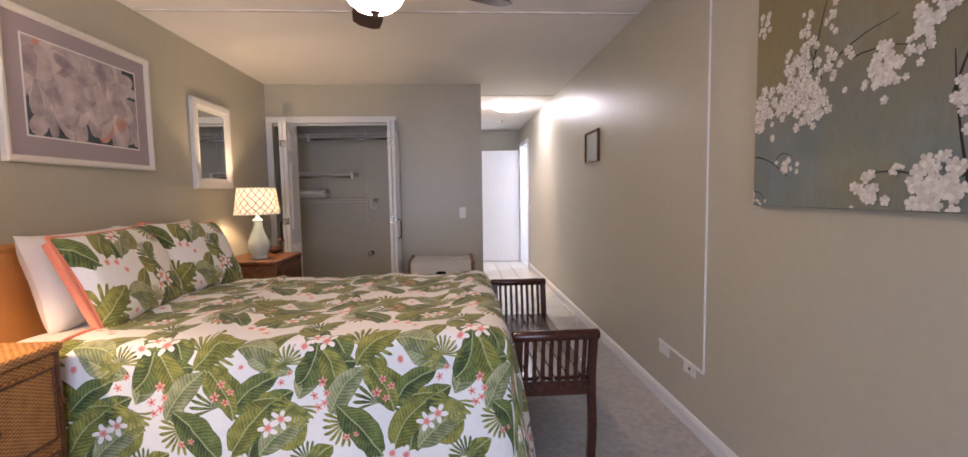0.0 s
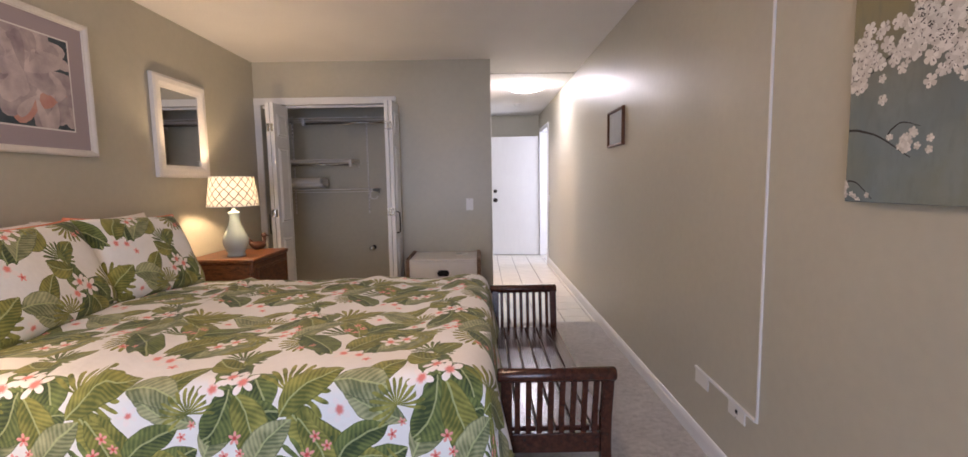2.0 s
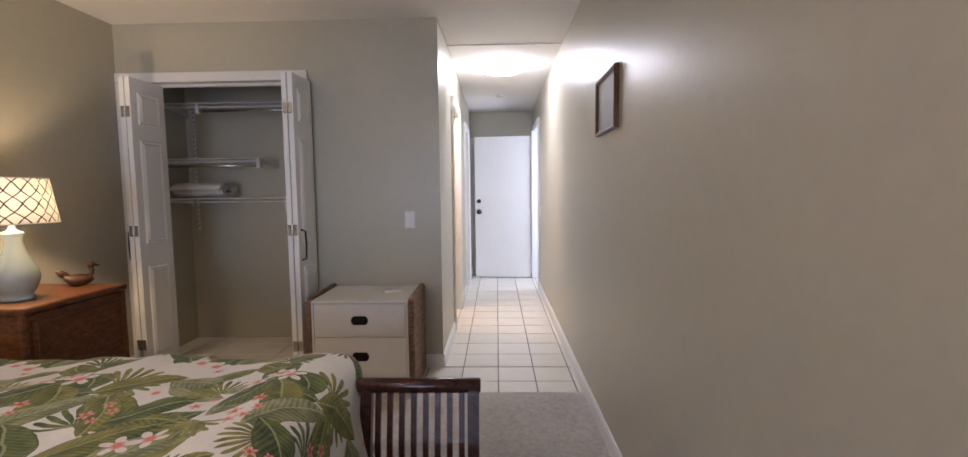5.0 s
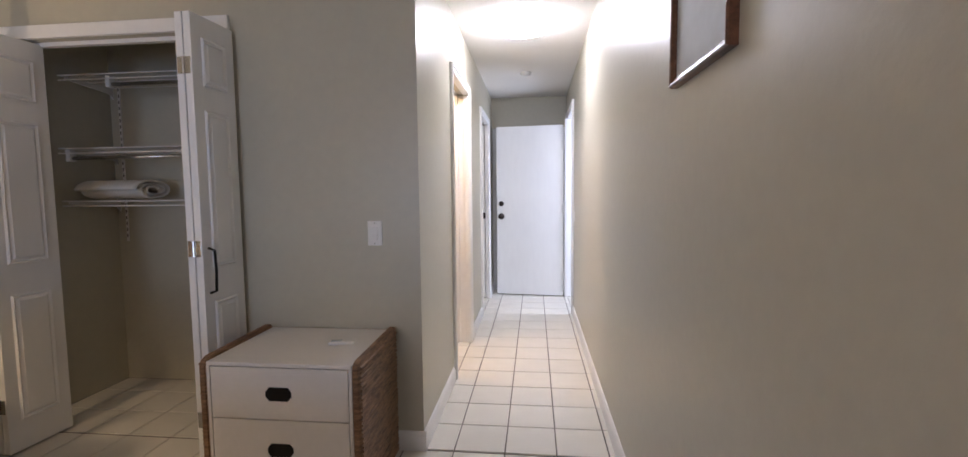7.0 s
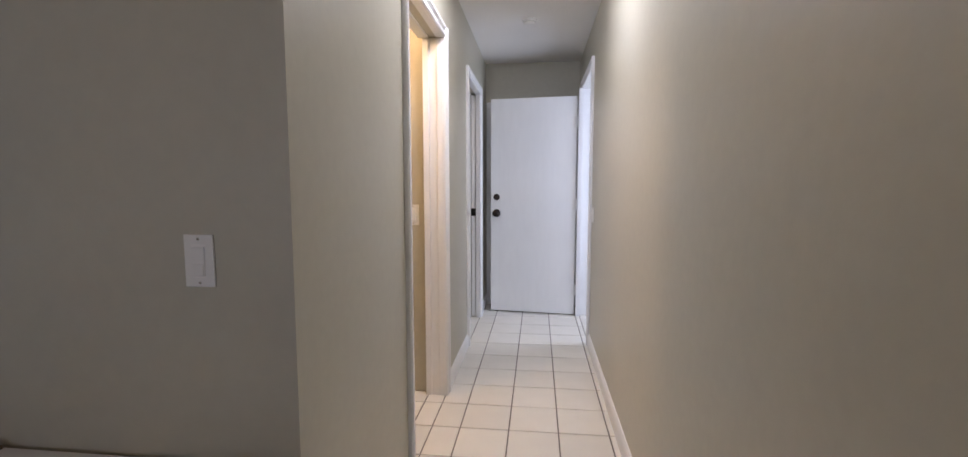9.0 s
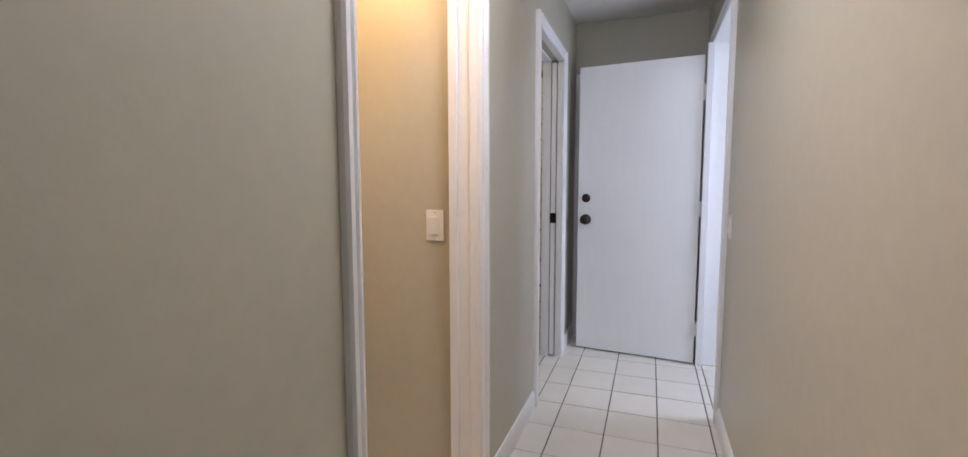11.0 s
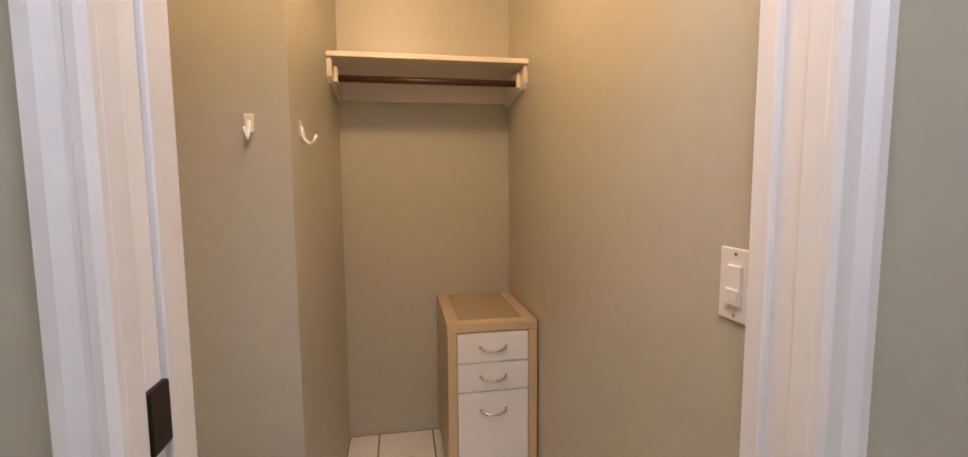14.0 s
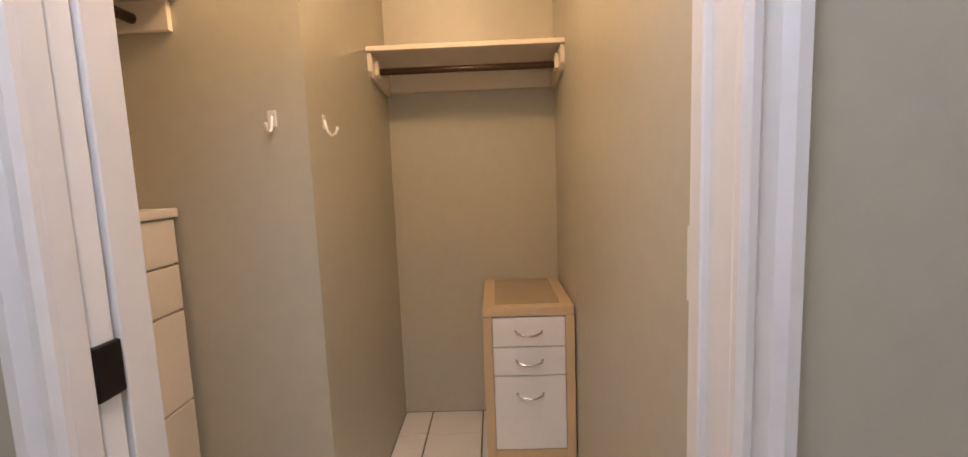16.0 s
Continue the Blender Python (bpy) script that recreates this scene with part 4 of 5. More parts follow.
sf = thing("small_picture", "small walnut framed pale print on the wall", "picture")
sf.matrix_world = Matrix.Identity(4)
wall_frame(sf, XR, -1, 3.80, 4.19, 1.530, 1.805, 0.022, 0.024, DARKF)
part("print", box(XR - 0.010, XR, 3.815, 4.175, 1.545, 1.79), PAPER, sf, "pale grey blue print under glass")

can = thing("canvas_painting", "unframed canvas of white blossom branches on teal grey", "painting")
cy0, cy1, cz0, cz1 = 0.52, 1.692, 1.210, 2.010
part("canvas", box(XR - 0.036, XR, cy0, cy1, cz0, cz1, 0.004), CANVAS, can)
rng = random.Random(11)
bmp, bmt, bmd = bmesh.new(), bmesh.new(), bmesh.new()
cb = (cy0 + 0.004, cy1 - 0.004, cz0 + 0.004, cz1 - 0.004)
xp = XR - 0.0365


def blossom(y, z, r):
    global lift
    a0 = rng.uniform(0, 6.28)
    for k in range(5):
        lift += 0.0000012
        petal_mesh(bmp, xp, y, z, r, r * 1.05, a0 + k * 1.2566, cb, -lift)
    for k in range(2):
        q = rng.uniform(0, 6.28)
        petal_mesh(bmd, xp - 0.0022, y + r * 0.3 * math.cos(q), z + r * 0.3 * math.sin(q), r * 0.34, r * 0.2, q, cb, -lift * 0.1)


def spray(y, z, sy, sz, count, r):
    for i in range(int(count * 1.7)):
        blossom(min(max(rng.gauss(y, sy * 0.9), cb[0]), cb[1]), min(max(rng.gauss(z, sz * 0.9), cb[2]), cb[3]), r * rng.uniform(0.42, 0.78))


def twig(y, z, y2, z2, w, bow=0.02):
    n = 10
    pts = []
    for i in range(n + 1):
        f = i / n
        pts.append((y + (y2 - y) * f + bow * math.sin(f * 3.1) * 0.5, z + (z2 - z) * f + bow * math.sin(f * 3.1) + 0.004 * noise.noise(Vector((f * 6, y, z)))))
    d = Vector((y2 - y, z2 - z)).normalized()
    side = Vector((-d.y, d.x))
    l, r2 = [], []
    for i, p in enumerate(pts):
        h = w * 0.9 * (1 - 0.7 * i / n)
        l.append(bmt.verts.new((xp - 0.0002, min(max(p[0] + side.x * h, cb[0]), cb[1]), min(max(p[1] + side.y * h, cb[2]), cb[3]))))
        r2.append(bmt.verts.new((xp - 0.0002, min(max(p[0] - side.x * h, cb[0]), cb[1]), min(max(p[1] - side.y * h, cb[2]), cb[3]))))
    for i in range(n):
        bmt.faces.new((l[i], l[i + 1], r2[i + 1], r2[i]))


for a in ((1.36, 1.63, 1.68, 1.50, 0.004), (1.40, 1.66, 1.30, 1.97, 0.004), (1.40, 1.62, 1.10, 1.74, 0.004), (1.25, 1.66, 1.02, 1.63, 0.003), (1.69, 1.40, 1.50, 1.32, 0.004), (1.57, 1.37, 1.48, 1.39, 0.003),
          (1.69, 1.26, 1.60, 1.22, 0.003), (0.92, 1.28, 1.20, 1.31, 0.004), (0.90, 1.26, 0.95, 1.60, 0.005), (0.95, 1.50, 0.80, 1.80, 0.004), (0.92, 1.30, 0.70, 1.45, 0.004), (1.36, 1.63, 1.45, 1.80, 0.003)):
    twig(*a)
for a in ((1.47, 1.60, 0.06, 0.045, 46, 0.030), (1.45, 1.70, 0.035, 0.05, 20, 0.026), (1.64, 1.56, 0.03, 0.045, 16, 0.028), (1.38, 1.53, 0.035, 0.03, 16, 0.024), (1.33, 1.68, 0.025, 0.03, 10, 0.022), (1.30, 1.92, 0.03, 0.045, 16, 0.025),
          (1.42, 1.83, 0.015, 0.03, 6, 0.018), (1.33, 1.80, 0.02, 0.02, 6, 0.016), (1.64, 1.88, 0.02, 0.03, 8, 0.020), (1.14, 1.61, 0.05, 0.035, 26, 0.024), (1.01, 1.68, 0.03, 0.035, 16, 0.024), (1.51, 1.36, 0.03, 0.02, 9, 0.018),
          (1.67, 1.24, 0.03, 0.015, 6, 0.016), (1.18, 1.27, 0.03, 0.035, 14, 0.022), (0.97, 1.27, 0.06, 0.04, 26, 0.028), (0.88, 1.50, 0.04, 0.06, 22, 0.026), (0.75, 1.75, 0.06, 0.06, 22, 0.026), (1.08, 1.33, 0.02, 0.012, 4, 0.014)):
    spray(*a)
tagged(part("twig_paint", bmt, TWIG, can, "dark painted branches"), kind="stuff")
tagged(part("blossom_paint", bmp, PETAL, can, "cream painted blossoms"), kind="stuff")
tagged(part("stamen_paint", bmd, TWIG, can), kind="stuff")

# ---- conduit and outlets ----
con = thing("cable_channel", "white painted cable channel running down the wall to outlets", "cable channel")
part("upright", box(XR - 0.007, XR, 2.089, 2.101, 0.352, H, 0.002), TRIM, con)
part("branch", extrude([(2.101, 0.352), (2.101, 0.362), (2.60, 0.379), (2.60, 0.369)], "x", XR - 0.011, XR), TRIM, con)


def plate(name, label, axis, wall, out, a, b, z0, z1, rocker=True, jack=False):
    t = thing(name, label, "switch" if rocker else "outlet")

    def bx(p, q, r, s, d0, d1, bev):
        lo, hi = sorted((wall + out * d0, wall + out * d1))
        return box(lo, hi, p, q, r, s, bev) if axis == "x" else box(p, q, lo, hi, r, s, bev)

    part("cover_plate", bx(a, b, z0, z1, 0, 0.006, 0.002), PLASTIC, t)
    m, h, w = (a + b) / 2, (z0 + z1) / 2, b - a
    if rocker:
        r = part("rocker", bx(m - w * 0.22, m + w * 0.22, h - (z1 - z0) * 0.29, h + (z1 - z0) * 0.27, 0.005, 0.010, 0.002), PLASTIC, t, "white rocker paddle")
        part("rocker_gap", bx(m - w * 0.24, m + w * 0.24, h - (z1 - z0) * 0.32, h + (z1 - z0) * 0.32, 0.004, 0.0065, 0.0), CEIL, t)
        part("rocker_press", bx(m - w * 0.20, m + w * 0.20, h - (z1 - z0) * 0.28, h - (z1 - z0) * 0.05, 0.009, 0.013, 0.002), PLASTIC, r)
    for s in (-1, 1):
        part("screw", bx(m - 0.003, m + 0.003, h + s * (z1 - z0) * 0.42 - 0.003, h + s * (z1 - z0) * 0.42 + 0.003, 0.005, 0.0072, 0.001), CHROME, t)
    if jack:
        part("jack", bx(m - 0.012, m + 0.004, h - 0.008, h + 0.008, 0.005, 0.008, 0.001), BLACK, t, "small black jack")
    return t


plate("wall_outlet", "blank white wall plate at the cable channel", "x", XR, -1, 2.475, 2.600, 0.300, 0.370, False)
plate("wall_outlet", "white wall plate with small black jack", "x", XR, -1, 2.172, 2.296, 0.298, 0.362, False, True)
plate("light_switch", "white rocker light switch on closet wall", "y", YB, -1, 0.093, 0.163, 1.005, 1.122)
plate("light_switch", "white rocker light switch inside walk-in closet", "y", WY1, -1, 0.117, 0.190, 1.000, 1.118)
plate("light_switch", "white light switch beside the entry door", "x", XR, -1, 7.46, 7.53, 0.96, 1.075)

# ---- ceiling fan ----
fan = thing("ceiling_fan", "dark wooden ceiling fan with lit frosted bowl", "ceiling fan")
fan.location = (-0.240, 1.74, -0.02)
part("canopy", lathe([(0.075, H + 0.02), (0.07, H - 0.02), (0.03, H - 0.05), (0.014, H - 0.055), (0.014, 2.24), (0.05, 2.235), (0, 2.234)], 28), BRONZE, fan, "", True)
part("motor", lathe([(0.05, 2.236), (0.11, 2.22), (0.125, 2.18), (0.12, 2.13), (0.08, 2.10), (0.09, 2.085), (0, 2.083)], 32), BRONZE, fan, "", True)
bowl = part("light_bowl", lathe([(0.118, 2.085), (0.116, 2.06), (0.100, 2.025), (0.07, 2.000), (0.03, 1.988), (0, 1.986)], 32), BOWL, fan, "lit frosted glass bowl", True)
part("finial", lathe([(0.022, 1.990), (0.020, 1.984), (0.010, 1.978), (0.012, 1.968), (0, 1.962)], 16), BRONZE, bowl, "", True)
for i in range(5):
    m = Matrix.Rotation(radians(103 - 72 * i), 4, "Z")
    out = [(0.20, -0.055), (0.30, -0.066), (0.50, -0.072), (0.60, -0.066), (0.635, -0.035), (0.635, 0.035), (0.60, 0.066), (0.50, 0.072), (0.30, 0.066), (0.20, 0.055)]
    bm = extrude(out, "z", -0.004, 0.004, None, 0.0015)
    bm.transform(m @ Matrix.Translation((0, 0, 2.145)) @ Matrix.Rotation(radians(11), 4, "X"))
    b = part("blade", bm, FANW, fan)
    bm = box(0.10, 0.25, -0.018, 0.018, 2.137, 2.143, 0.002)
    bm.transform(m)
    part("blade_iron", bm, BRONZE, b)

# ---- hall ----
hl = thing("ceiling_light", "round lit white flush ceiling light in the hall", "ceiling light")
hl.location = (0.80, 6.20, 0)
part("pan", lathe([(0.19, H), (0.19, H - 0.012), (0.18, H - 0.02), (0, H - 0.021)], 40), TRIM, hl, "", True)
part("diffuser", lathe([(0.224, H - 0.003), (0.221, H - 0.028), (0.205, H - 0.044), (0.16, H - 0.062), (0.09, H - 0.076), (0, H - 0.080)], 40), DOME, hl, "glowing opal dome", True)
sd = thing("smoke_detector", "small round white smoke detector on hall ceiling", "smoke detector")
sd.location = (0.80, 7.60, 0)
part("base", lathe([(0.055, H), (0.056, H - 0.012), (0.05, H - 0.014), (0, H - 0.015)], 28), PLASTIC, sd, "", True)
part("cap", lathe([(0.045, H - 0.014), (0.043, H - 0.026), (0.03, H - 0.034), (0, H - 0.036)], 28), PLASTIC, sd, "", True)


# ---- bedroom closet ----
def bifold(name, p, q, label, handle_side):
    """A six-panel leaf pair from p to q, folded; panels raised on both faces."""
    t = thing(name, label, "closet door", "bifold doors")
    a, b = Vector((*p, 0)), Vector((*q, 0))
    t.matrix_world = Matrix.Translation(a) @ Matrix.Rotation(math.atan2(b.y - a.y, b.x - a.x), 4, "Z")
    w = (b - a).length
    for k, off in enumerate((0.0, -0.040)):
        leaf = part("door_leaf", box(0, w, off - 0.017, off + 0.017, 0.012, 2.022, 0.003), DOORW, t)
        for z0, z1 in ((0.16, 0.78), (0.93, 1.62), (1.72, 1.93)):
            for s in (1, -1):
                f = off + s * 0.017
                bm = bmesh.new()
                m0, m1 = 0.055, 0.085
                lo = [(m0, z0), (w - m0, z0), (w - m0, z1), (m0, z1)]
                hi = [(m1, z0 + 0.03), (w - m1, z0 + 0.03), (w - m1, z1 - 0.03), (m1, z1 - 0.03)]
                r0 = [bm.verts.new((u, f + s * 0.0006, v)) for u, v in lo]
                r1 = [bm.verts.new((u + (0.008 if u < w / 2 else -0.008), f + s * 0.009, v + (0.008 if v < (z0 + z1) / 2 else -0.008))) for u, v in lo]
                r2 = [bm.verts.new((u, f + s * 0.0008, v)) for u, v in [(m0 + 0.018, z0 + 0.018), (w - m0 - 0.018, z0 + 0.018), (w - m0 - 0.018, z1 - 0.018), (m0 + 0.018, z1 - 0.018)]]
                r3 = [bm.verts.new((u, f + s * 0.010, v)) for u, v in hi]
                for x, y in ((r0, r1), (r1, r2), (r2, r3)):
                    for i in range(4):
                        bm.faces.new((x[i], x[(i + 1) % 4], y[(i + 1) % 4], y[i]))
                bm.faces.new(r3)
                part("panel", bm, DOORW, leaf)
    for z in (0.25, 1.02, 1.80):
        bm = box(-0.004, 0.001, -0.052, 0.010, z - 0.035, z + 0.035, 0.001)
        rod((-0.006, -0.020, z - 0.035), (-0.006, -0.020, z + 0.035), 0.005, bm, 8)
        part("hinge", bm, CHROME, t, "nickel hinge")
    s = handle_side
    yy = 0.017 if s > 0 else -0.057
    pts = [(0.035, yy, 0.82), (0.035, yy + s * 0.030, 0.83), (0.035, yy + s * 0.034, 0.92), (0.035, yy + s * 0.030, 1.01), (0.035, yy, 1.02)]
    part("handle", tube(pts, 0.006), BLACK, t, "black bar handle", True)
    return t


bifold("bifold_door", (-1.682, 4.735), (-1.668, 5.030), "white six-panel bifold doors folded open beside the lamp", 1)
bifold("bifold_door", (-0.603, 4.700), (-0.588, 4.958), "white six-panel bifold doors folded open with black handle", -1)
structure("trim", box(CX0, CX1, YB + 0.035, YB + 0.065, DH - 0.022, DH - 0.001), TRIM, "white bifold door track", "door track")


def wire_shelf(x0, x1, y0, y1, z, label, rail=None):
    t = thing("wire_shelf", label, "shelf", "closet shelves")
    bm = bmesh.new()
    n = int((x1 - x0) / 0.026)
    for i in range(n + 1):
        x = x0 + (x1 - x0) * i / n
        rod((x, y0, z), (x, y1, z), 0.0022, bm, 6)
    tagged(part("wire_deck", bm, WIRE, t), kind="stuff")
    for y, dz in ((y0, 0), (y0, -0.028), ((y0 + y1) / 2, -0.004), (y1 - 0.006, -0.004)):
        part("rail", rod((x0, y, z + dz), (x1, y, z + dz), 0.0038, None, 8), WIRE, t)
    for x in (x0 + 0.02, x1 - 0.02):
        part("bracket", extrude([(y1, z - 0.006), (y0 + 0.02, z - 0.006), (y0 + 0.02, z - 0.018), (y1 - 0.03, z - 0.045), (y1, z - 0.075)], "x", x - 0.004, x + 0.004), WIRE, t)
    if rail:
        part("hanging_rod", rod((rail[0], y0 + 0.03, z - 0.055), (rail[1], y0 + 0.03, z - 0.055), 0.011, None, 14), CHROME, t, "chrome hanging rod", True)
        for x in rail:
            part("rod_holder", box(x - 0.014, x + 0.014, y0 + 0.008, y0 + 0.05, z - 0.075, z - 0.006, 0.005), WIRE, t)
    return t


wire_shelf(XL + 0.004, XC - 0.004, 5.36, YC, 1.965, "white wire closet shelf with chrome hanging rod", (-1.60, XC - 0.02))
wire_shelf(XL + 0.004, -1.10, 5.33, YC, 1.535, "short white wire shelf with chrome rod", (-1.86, -1.12))
wire_shelf(XL + 0.004, -0.88, 5.33, YC, 1.225, "white wire shelf holding a rolled towel")
for x in (-1.84, -1.02):
    t = thing("shelf_standard", "white slotted shelf standard on closet wall", "shelf standard", "closet standards")
    part("strip", box(x - 0.008, x + 0.008, YC - 0.008, YC, 0.95, 2.03, 0.001), WIRE, t)
    # dark raised bars colour in the shade of the slots; no holes are cut
    bm = bmesh.new()
    for i in range(26):
        box(x - 0.003, x + 0.003, YC - 0.0095, YC - 0.007, 0.98 + i * 0.04, 1.0 + i * 0.04, bm=bm)
    tagged(part("slots", bm, BRONZE, t), kind="stuff")
tw = thing("rolled_towel", "thick folded white towel roll on the wire shelf", "towel")
bm = bmesh.new()
spiral = []
for i in range(60):
    a = i / 59 * 5 * math.pi
    r = 0.016 + 0.044 * i / 59
    spiral.append((5.485 + r * 2.3 * math.cos(a), 1.228 + 0.062 + r * math.sin(a)))
own = bmesh.new()
n = 12
rows = [[own.verts.new((-1.84 + 0.40 * j / n, y + 0.004 * noise.noise(Vector((j, y * 20, z * 20))), z)) for j in range(n + 1)] for y, z in spiral]
for i in range(len(rows) - 1):
    for j in range(n):
        own.faces.new((rows[i][j], rows[i + 1][j], rows[i + 1][j + 1], rows[i][j + 1]))
add(bm, own)
ob = part("terry", bm, TOWEL, tw, "", True)
so = ob.modifiers.new("thickness", "SOLIDIFY")
so.thickness, so.offset = 0.010, 0
hk = thing("closet_basket_hook", "small white hook under the closet shelf", "hook")
part("hook", tube([(-0.92, 5.35, 1.222), (-0.92, 5.35, 1.14), (-0.90, 5.33, 1.12), (-0.86, 5.33, 1.12), (-0.84, 5.34, 1.15)], 0.006), WIRE, hk, "", True)

peg = thing("wall_peg", "polished chrome knob on closet back wall", "peg")
part("stem", lathe([(0.026, 0), (0.026, 0.006), (0.010, 0.012), (0.009, 0.085), (0, 0.086)], 18, Matrix.Translation((-0.985, YC, 0.560)) @ Matrix.Rotation(radians(90), 4, "X")), BRONZE, peg, "dark stem and rosette", True)
part("knob", lathe([(0.012, 0.084), (0.026, 0.094), (0.031, 0.110), (0.026, 0.128), (0.012, 0.136), (0, 0.137)], 20, Matrix.Translation((-0.985, YC, 0.560)) @ Matrix.Rotation(radians(90), 4, "X")), CHROME, peg, "chrome round knob", True)

# ---- white two-drawer nightstand by the closet ----
ws = thing("nightstand", "white two-drawer nightstand with woven brown side panels", "nightstand")
sx0, sx1, sy0, sy1 = -0.430, 0.222, 4.485, 4.965
part("body", box(sx0 + 0.03, sx1 - 0.03, sy0 + 0.022, sy1, 0.105, 0.5865, 0.001), WHITEW, ws)
part("top", box(sx0 + 0.03, sx1 - 0.03, sy0 + 0.003, sy1, 0.587, 0.602, 0.002), WHITEW, ws)
for a, b in ((sx0 + 0.03, sx0 + 0.043), (sx1 - 0.043, sx1 - 0.03)):
    part("stile", box(a, b, sy0 + 0.003, sy0 + 0.0215, 0.105, 0.5865, 0.001), WHITEW, ws)
for a, b in ((sx0, sx0 + 0.029), (sx1 - 0.029, sx1)):
    out = [(sy0, 0.004), (sy0, 0.585), (sy0 + 0.012, 0.606), (sy0 + 0.035, 0.615), (sy1 - 0.02, 0.622), (sy1, 0.612), (sy1, 0.004)]
    sp = part("side_panel", extrude(out, "x", a, b, None, 0.005), RATTAN, ws, "brown woven banana leaf side panel")
    bm = bmesh.new()
    rr = random.Random(3)
    for i in range(34):
        z = 0.02 + i * 0.0172
        rod((a - 0.001 if a < 0 else b + 0.001, sy0 + 0.012, z), (a - 0.001 if a < 0 else b + 0.001, sy1 - 0.01, z + rr.uniform(-.004, .004)), rr.uniform(0.004, 0.0075), bm, 6)
    tagged(part("weave_strands", bm, RATTAN, sp), kind="stuff")
for z0, z1 in ((0.378, 0.5825), (0.135, 0.3735)):
    d = part("drawer", box(sx0 + 0.0465, sx1 - 0.0465, sy0 + 0.004, sy0 + 0.021, z0, z1, 0.001), WHITEW, ws, "white drawer front")
    cx, cz = (sx0 + sx1) / 2, (z0 + z1) / 2
    out = [(-0.045, -0.018), (-0.052, -0.010), (-0.052, 0.010), (-0.045, 0.018), (-0.038, 0.027), (0.038, 0.027), (0.045, 0.018), (0.052, 0.010), (0.052, -0.010), (0.045, -0.018), (0.038, -0.027), (-0.038, -0.027)]
    pl = part("pull_plate", extrude([(cx + u, cz + v) for u, v in out], "y", sy0 - 0.001, sy0 + 0.004, None, 0.001), BLACK, d, "black recessed campaign pull")
rc = thing("remote_control", "small white remote control lying on the nightstand", "remote control")
rc.matrix_world = Matrix.Translation((0.05, 4.74, 0.602)) @ Matrix.Rotation(radians(14), 4, "Z")
part("case", box(-0.055, 0.055, -0.018, 0.018, 0, 0.014, 0.004), PLASTIC, rc)
part("keys", box(-0.045, 0.0, -0.012, 0.012, 0.014, 0.016, 0.0005), PAPER, rc, "grey key pad")

# ---- walk-in closet ----
def closet_shelf(name, label):
    return thing(name, label, "shelf", "closet hanging shelves")


sh = closet_shelf("hanging_shelf", "cream painted shelf with cleats and dark hanging rod")
part("board", box(WX, -1.095, WY0, WY1, 1.712, 1.732, 0.003), CREAMW, sh)
part("back_cleat", box(WX, WX + 0.018, WY0 + 0.018, WY1 - 0.018, 1.603, 1.711, 0.002), CREAMW, sh)
for a, b in ((WY0, WY0 + 0.018), (WY1 - 0.018, WY1)):
    out = [(WX, 1.711), (-1.110, 1.711), (-1.110, 1.640), (-1.135, 1.615), (WX, 1.590)]
    part("side_cleat", extrude(out, "y", a, b, None, 0.002), CREAMW, sh)
    c = a + 0.018 if a < 6.2 else b - 0.018
    lo, hi = sorted((c, c + (0.016 if a < 6.2 else -0.016)))
    part("rod_socket", box(-1.215, -1.155, lo, hi, 1.628, 1.690, 0.004), CREAMW, sh)
part("rod", rod((-1.185, WY0 + 0.03, 1.648), (-1.185, WY1 - 0.03, 1.648), 0.014, None, 18), RODM, sh, "bronze hanging rod", True)

sh = closet_shelf("hanging_shelf", "cream painted shelf with cleats in closet niche")
part("board", box(NX, XH - T, 5.10, 5.565, 1.690, 1.710, 0.003), CREAMW, sh)
part("side_cleat", box(NX, NX + 0.018, 5.10, 5.545, 1.612, 1.689, 0.002), CREAMW, sh)
part("rod", rod((NX + 0.018, 5.45, 1.645), (XH - T, 5.45, 1.645), 0.014, None, 18), RODM, sh, "bronze hanging rod", True)

cab = thing("drawer_cabinet", "pale oak filing cabinet with three white drawers", "cabinet")
c0, c1, q0, q1, ct = -1.440, -0.937, 6.316, 6.674, 0.687
for a, b in ((q0, q0 + 0.036), (q1 - 0.036, q1)):
    part("side_panel", box(c0, c1, a, b, 0.045, ct - 0.037, 0.002), OAK, cab)
part("carcass", box(c0, c1 - 0.022, q0 + 0.0365, q1 - 0.0365, 0.099, 0.62), OAK, cab)
part("bottom_rail", box(c0, c1, q0 + 0.0365, q1 - 0.0365, 0.045, 0.098, 0.002), OAK, cab)
part("top", box(c0, c1, q0, q1, ct - 0.036, ct, 0.003), OAK, cab)
part("top_inset", box(c0 + 0.02, c1 - 0.05, q0 + 0.05, q1 - 0.05, ct - 0.004, ct + 0.0015), OAK_IN, cab, "glossy recessed top panel")
part("plinth", box(c0 + 0.01, c1 - 0.03, q0 + 0.02, q1 - 0.02, 0.0, 0.045), BLACK, cab, "black base")
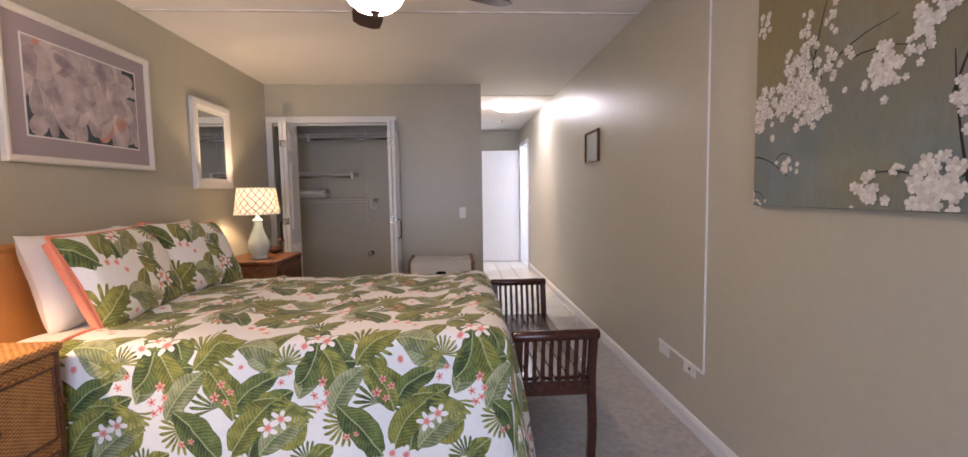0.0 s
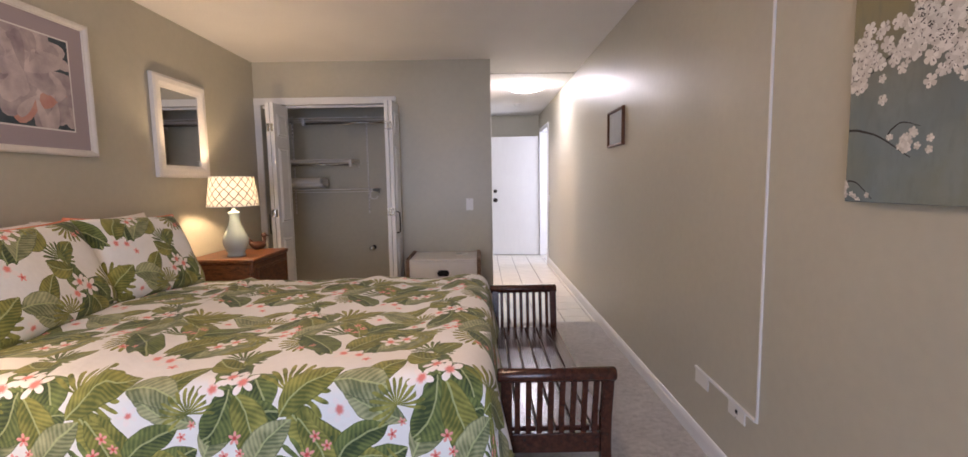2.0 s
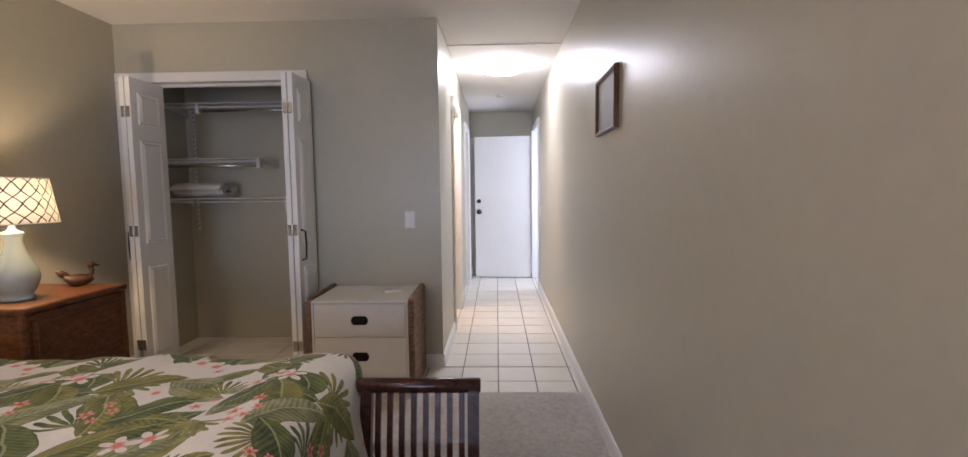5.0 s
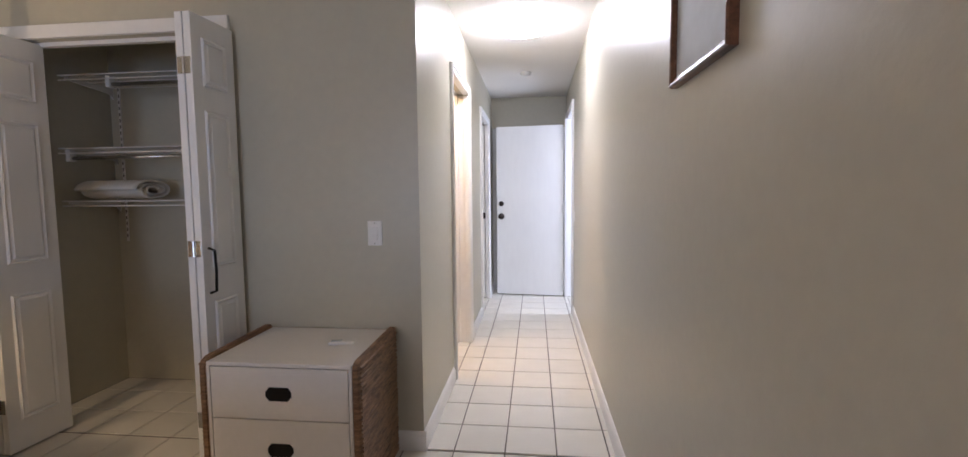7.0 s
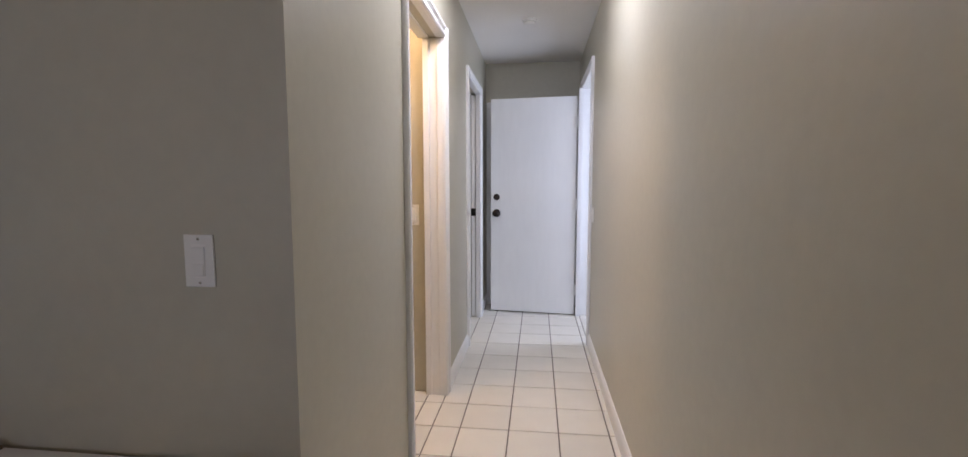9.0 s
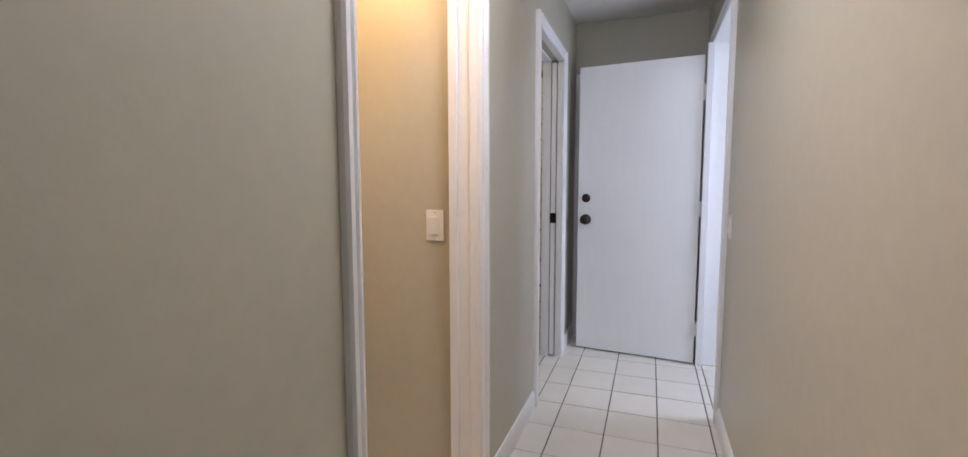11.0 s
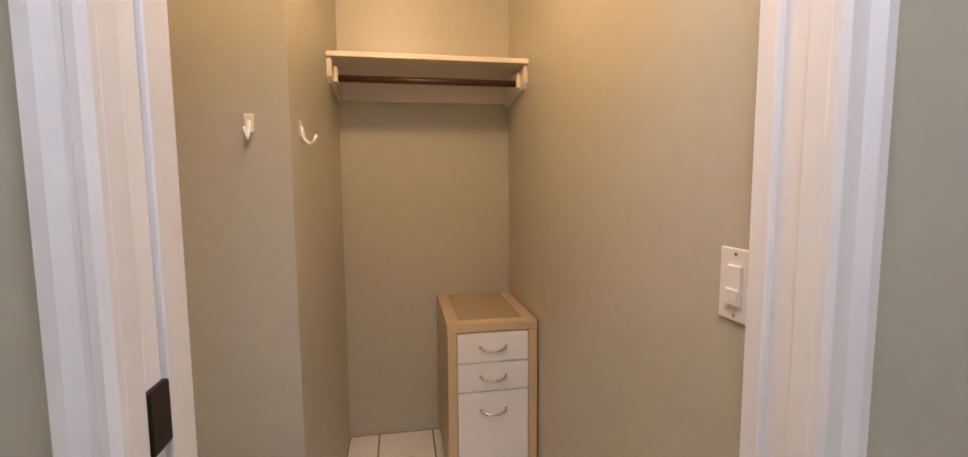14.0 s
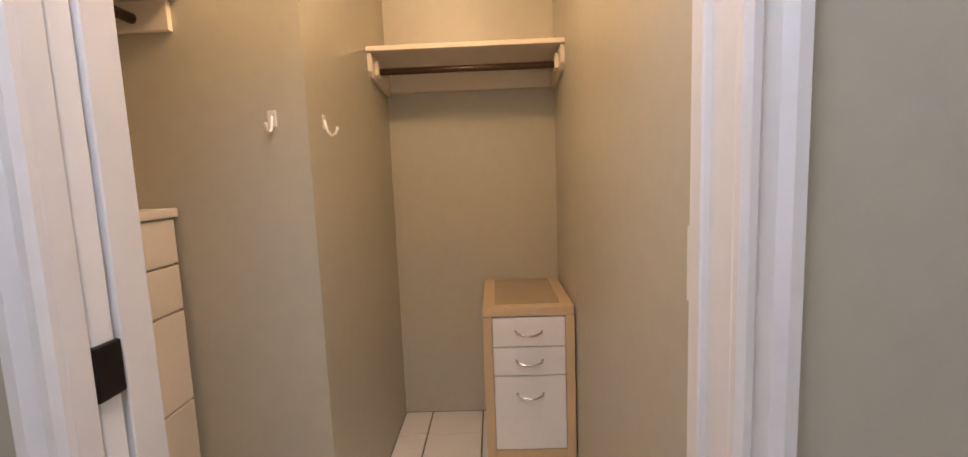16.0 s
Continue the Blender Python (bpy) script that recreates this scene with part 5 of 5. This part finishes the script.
for a, b in ((0.530, 0.646), (0.412, 0.526), (0.102, 0.408)):
    d = part("drawer", box(c1 - 0.018, c1 + 0.001, q0 + 0.038, q1 - 0.038, a, b, 0.002), WHITEW, cab, "white drawer front")
    z = (a + b) / 2 if b > 0.45 else b - 0.075
    m = (q0 + q1) / 2
    pts = [(c1, m - 0.052, z + 0.004), (c1 + 0.016, m - 0.046, z), (c1 + 0.026, m - 0.022, z - 0.007), (c1 + 0.028, m, z - 0.009), (c1 + 0.026, m + 0.022, z - 0.007), (c1 + 0.016, m + 0.046, z), (c1, m + 0.052, z + 0.004)]
    part("handle", tube(pts, 0.0048), CHROME, d, "brushed nickel bow handle", True)

ch = thing("chest_of_drawers", "tall cream chest of drawers in closet niche", "chest")
part("body", box(NX + 0.012, 0.10, 5.10, 5.485, 0.0, 1.122, 0.003), CHESTW, ch)
part("top", box(NX + 0.006, 0.11, 5.095, 5.508, 1.122, 1.147, 0.004), CHESTW, ch)
for a, b in ((0.997, 1.118), (0.867, 0.991), (0.605, 0.861), (0.340, 0.599), (0.06, 0.334)):
    part("drawer", box(NX + 0.016, 0.096, 5.484, 5.500, a, b, 0.002), CHESTW, ch)


def coat_hook(m):
    t = thing("coat_hook", "small white adhesive hook on closet wall", "hook", "closet hooks")
    t.matrix_world = m
    part("plate", box(0, 0.004, -0.012, 0.012, -0.018, 0.026, 0.002), PLASTIC, t)
    part("prong", tube([(0.003, 0, 0.01), (0.010, 0, -0.022), (0.022, 0, -0.036), (0.036, 0, -0.030), (0.042, 0, -0.010)], 0.0045), PLASTIC, t, "", True)


coat_hook(Matrix.Translation((NX, 5.79, 1.372)))
coat_hook(Matrix.Translation((-0.56, WY0, 1.372)) @ Matrix.Rotation(radians(90), 4, "Z"))

# ---- bathroom behind the second pocket door ----
BT = 0.118
for name, y, x0, x1, z0, z1, lab in (("bath_tile_front", 8.40, -0.9, XH - T - 0.004, 0.0, 0.47, "ivory tiled tub front with dark grout"), ("bath_tile_wall", 8.72, -0.9, XH - T - 0.004, 0.62, 2.08, "ivory tiled bathroom wall with dark grout")):
    t = tagged(link("wall_" + name, box(x0, x1, y, YE - 0.002, z0, z1), BATH_GROUT), lab, "tiled wall", "", "structure")
    nxx, nzz = int((x1 - x0) / BT) + 1, int(round((z1 - z0) / BT)) + 1
    me = bpy.data.meshes.new("bath_tile")
    bb = box(-BT / 2 + 0.003, BT / 2 - 0.003, -0.005, 0, -BT / 2 + 0.003, BT / 2 - 0.003)
    bb.to_mesh(me)
    bb.free()
    me.materials.append(BATH_TILE)
    for i in range(min(nxx, 7)):
        for j in range(nzz):
            cx, cz = x1 - BT * (i + 0.5), z0 + BT * (j + 0.5)
            if cz + BT / 2 < z1 + 0.06:
                o = new("tile", me)
                o.parent, o.location = t, (cx, y, cz)
tub = thing("bathtub", "white bathtub rim behind the tiled front", "bathtub")
part("rim", box(-0.9, XH - T - 0.005, 8.43, 8.719, 0.475, 0.60, 0.02, None, 3), PLASTIC, tub)

# ---- floor tiles, last ----
TS, TSX, TX, TY = 0.2588, 0.2480, 0.738, 5.766     # pitch along and across the hall, a corner
G = 0.0065
shapes = {}


def floor_tiles(x0, x1, y0, y1):
    i0, i1 = math.floor((x0 - TX) / TSX), math.ceil((x1 - TX) / TSX)
    j0, j1 = math.floor((y0 - TY) / TS), math.ceil((y1 - TY) / TS)
    for i in range(i0, i1):
        for j in range(j0, j1):
            a, b = max(x0, TX + i * TSX) + G / 2, min(x1, TX + (i + 1) * TSX) - G / 2
            c, d = max(y0, TY + j * TS) + G / 2, min(y1, TY + (j + 1) * TS) - G / 2
            if b - a < 0.012 or d - c < 0.012:
                continue
            key = (round(b - a, 3), round(d - c, 3))
            if key not in shapes:
                w, h = key[0] / 2, key[1] / 2
                bmt2 = bmesh.new()
                lo = [bmt2.verts.new((u * w, v * h, -0.006)) for u, v in ((-1, -1), (1, -1), (1, 1), (-1, 1))]
                mi = [bmt2.verts.new((u * w, v * h, -0.0015)) for u, v in ((-1, -1), (1, -1), (1, 1), (-1, 1))]
                hi = [bmt2.verts.new((u * (w - 0.002), v * (h - 0.002), 0)) for u, v in ((-1, -1), (1, -1), (1, 1), (-1, 1))]
                for p, q in ((lo, mi), (mi, hi)):
                    for n4 in range(4):
                        bmt2.faces.new((p[n4], p[(n4 + 1) % 4], q[(n4 + 1) % 4], q[n4]))
                bmt2.faces.new(hi)
                me = bpy.data.meshes.new("tile")
                bmt2.to_mesh(me)
                bmt2.free()
                me.materials.append(TILE)
                shapes[key] = me
            o = new("tile", shapes[key])
            o.parent, o.location = floor, ((a + b) / 2, (c + d) / 2, 0)


floor_tiles(XL, XR, 4.555, YB)
floor_tiles(XR, XR + 0.6, ED0, ED1)
floor_tiles(XH, XR, YB, YE)
floor_tiles(XL, XC, YB, YC)
floor_tiles(WX, XH, WY0, WY1)
floor_tiles(NX, XH - T, 5.50, WY0)
floor_tiles(-0.7, XH, BD0 - 0.02, 8.40)
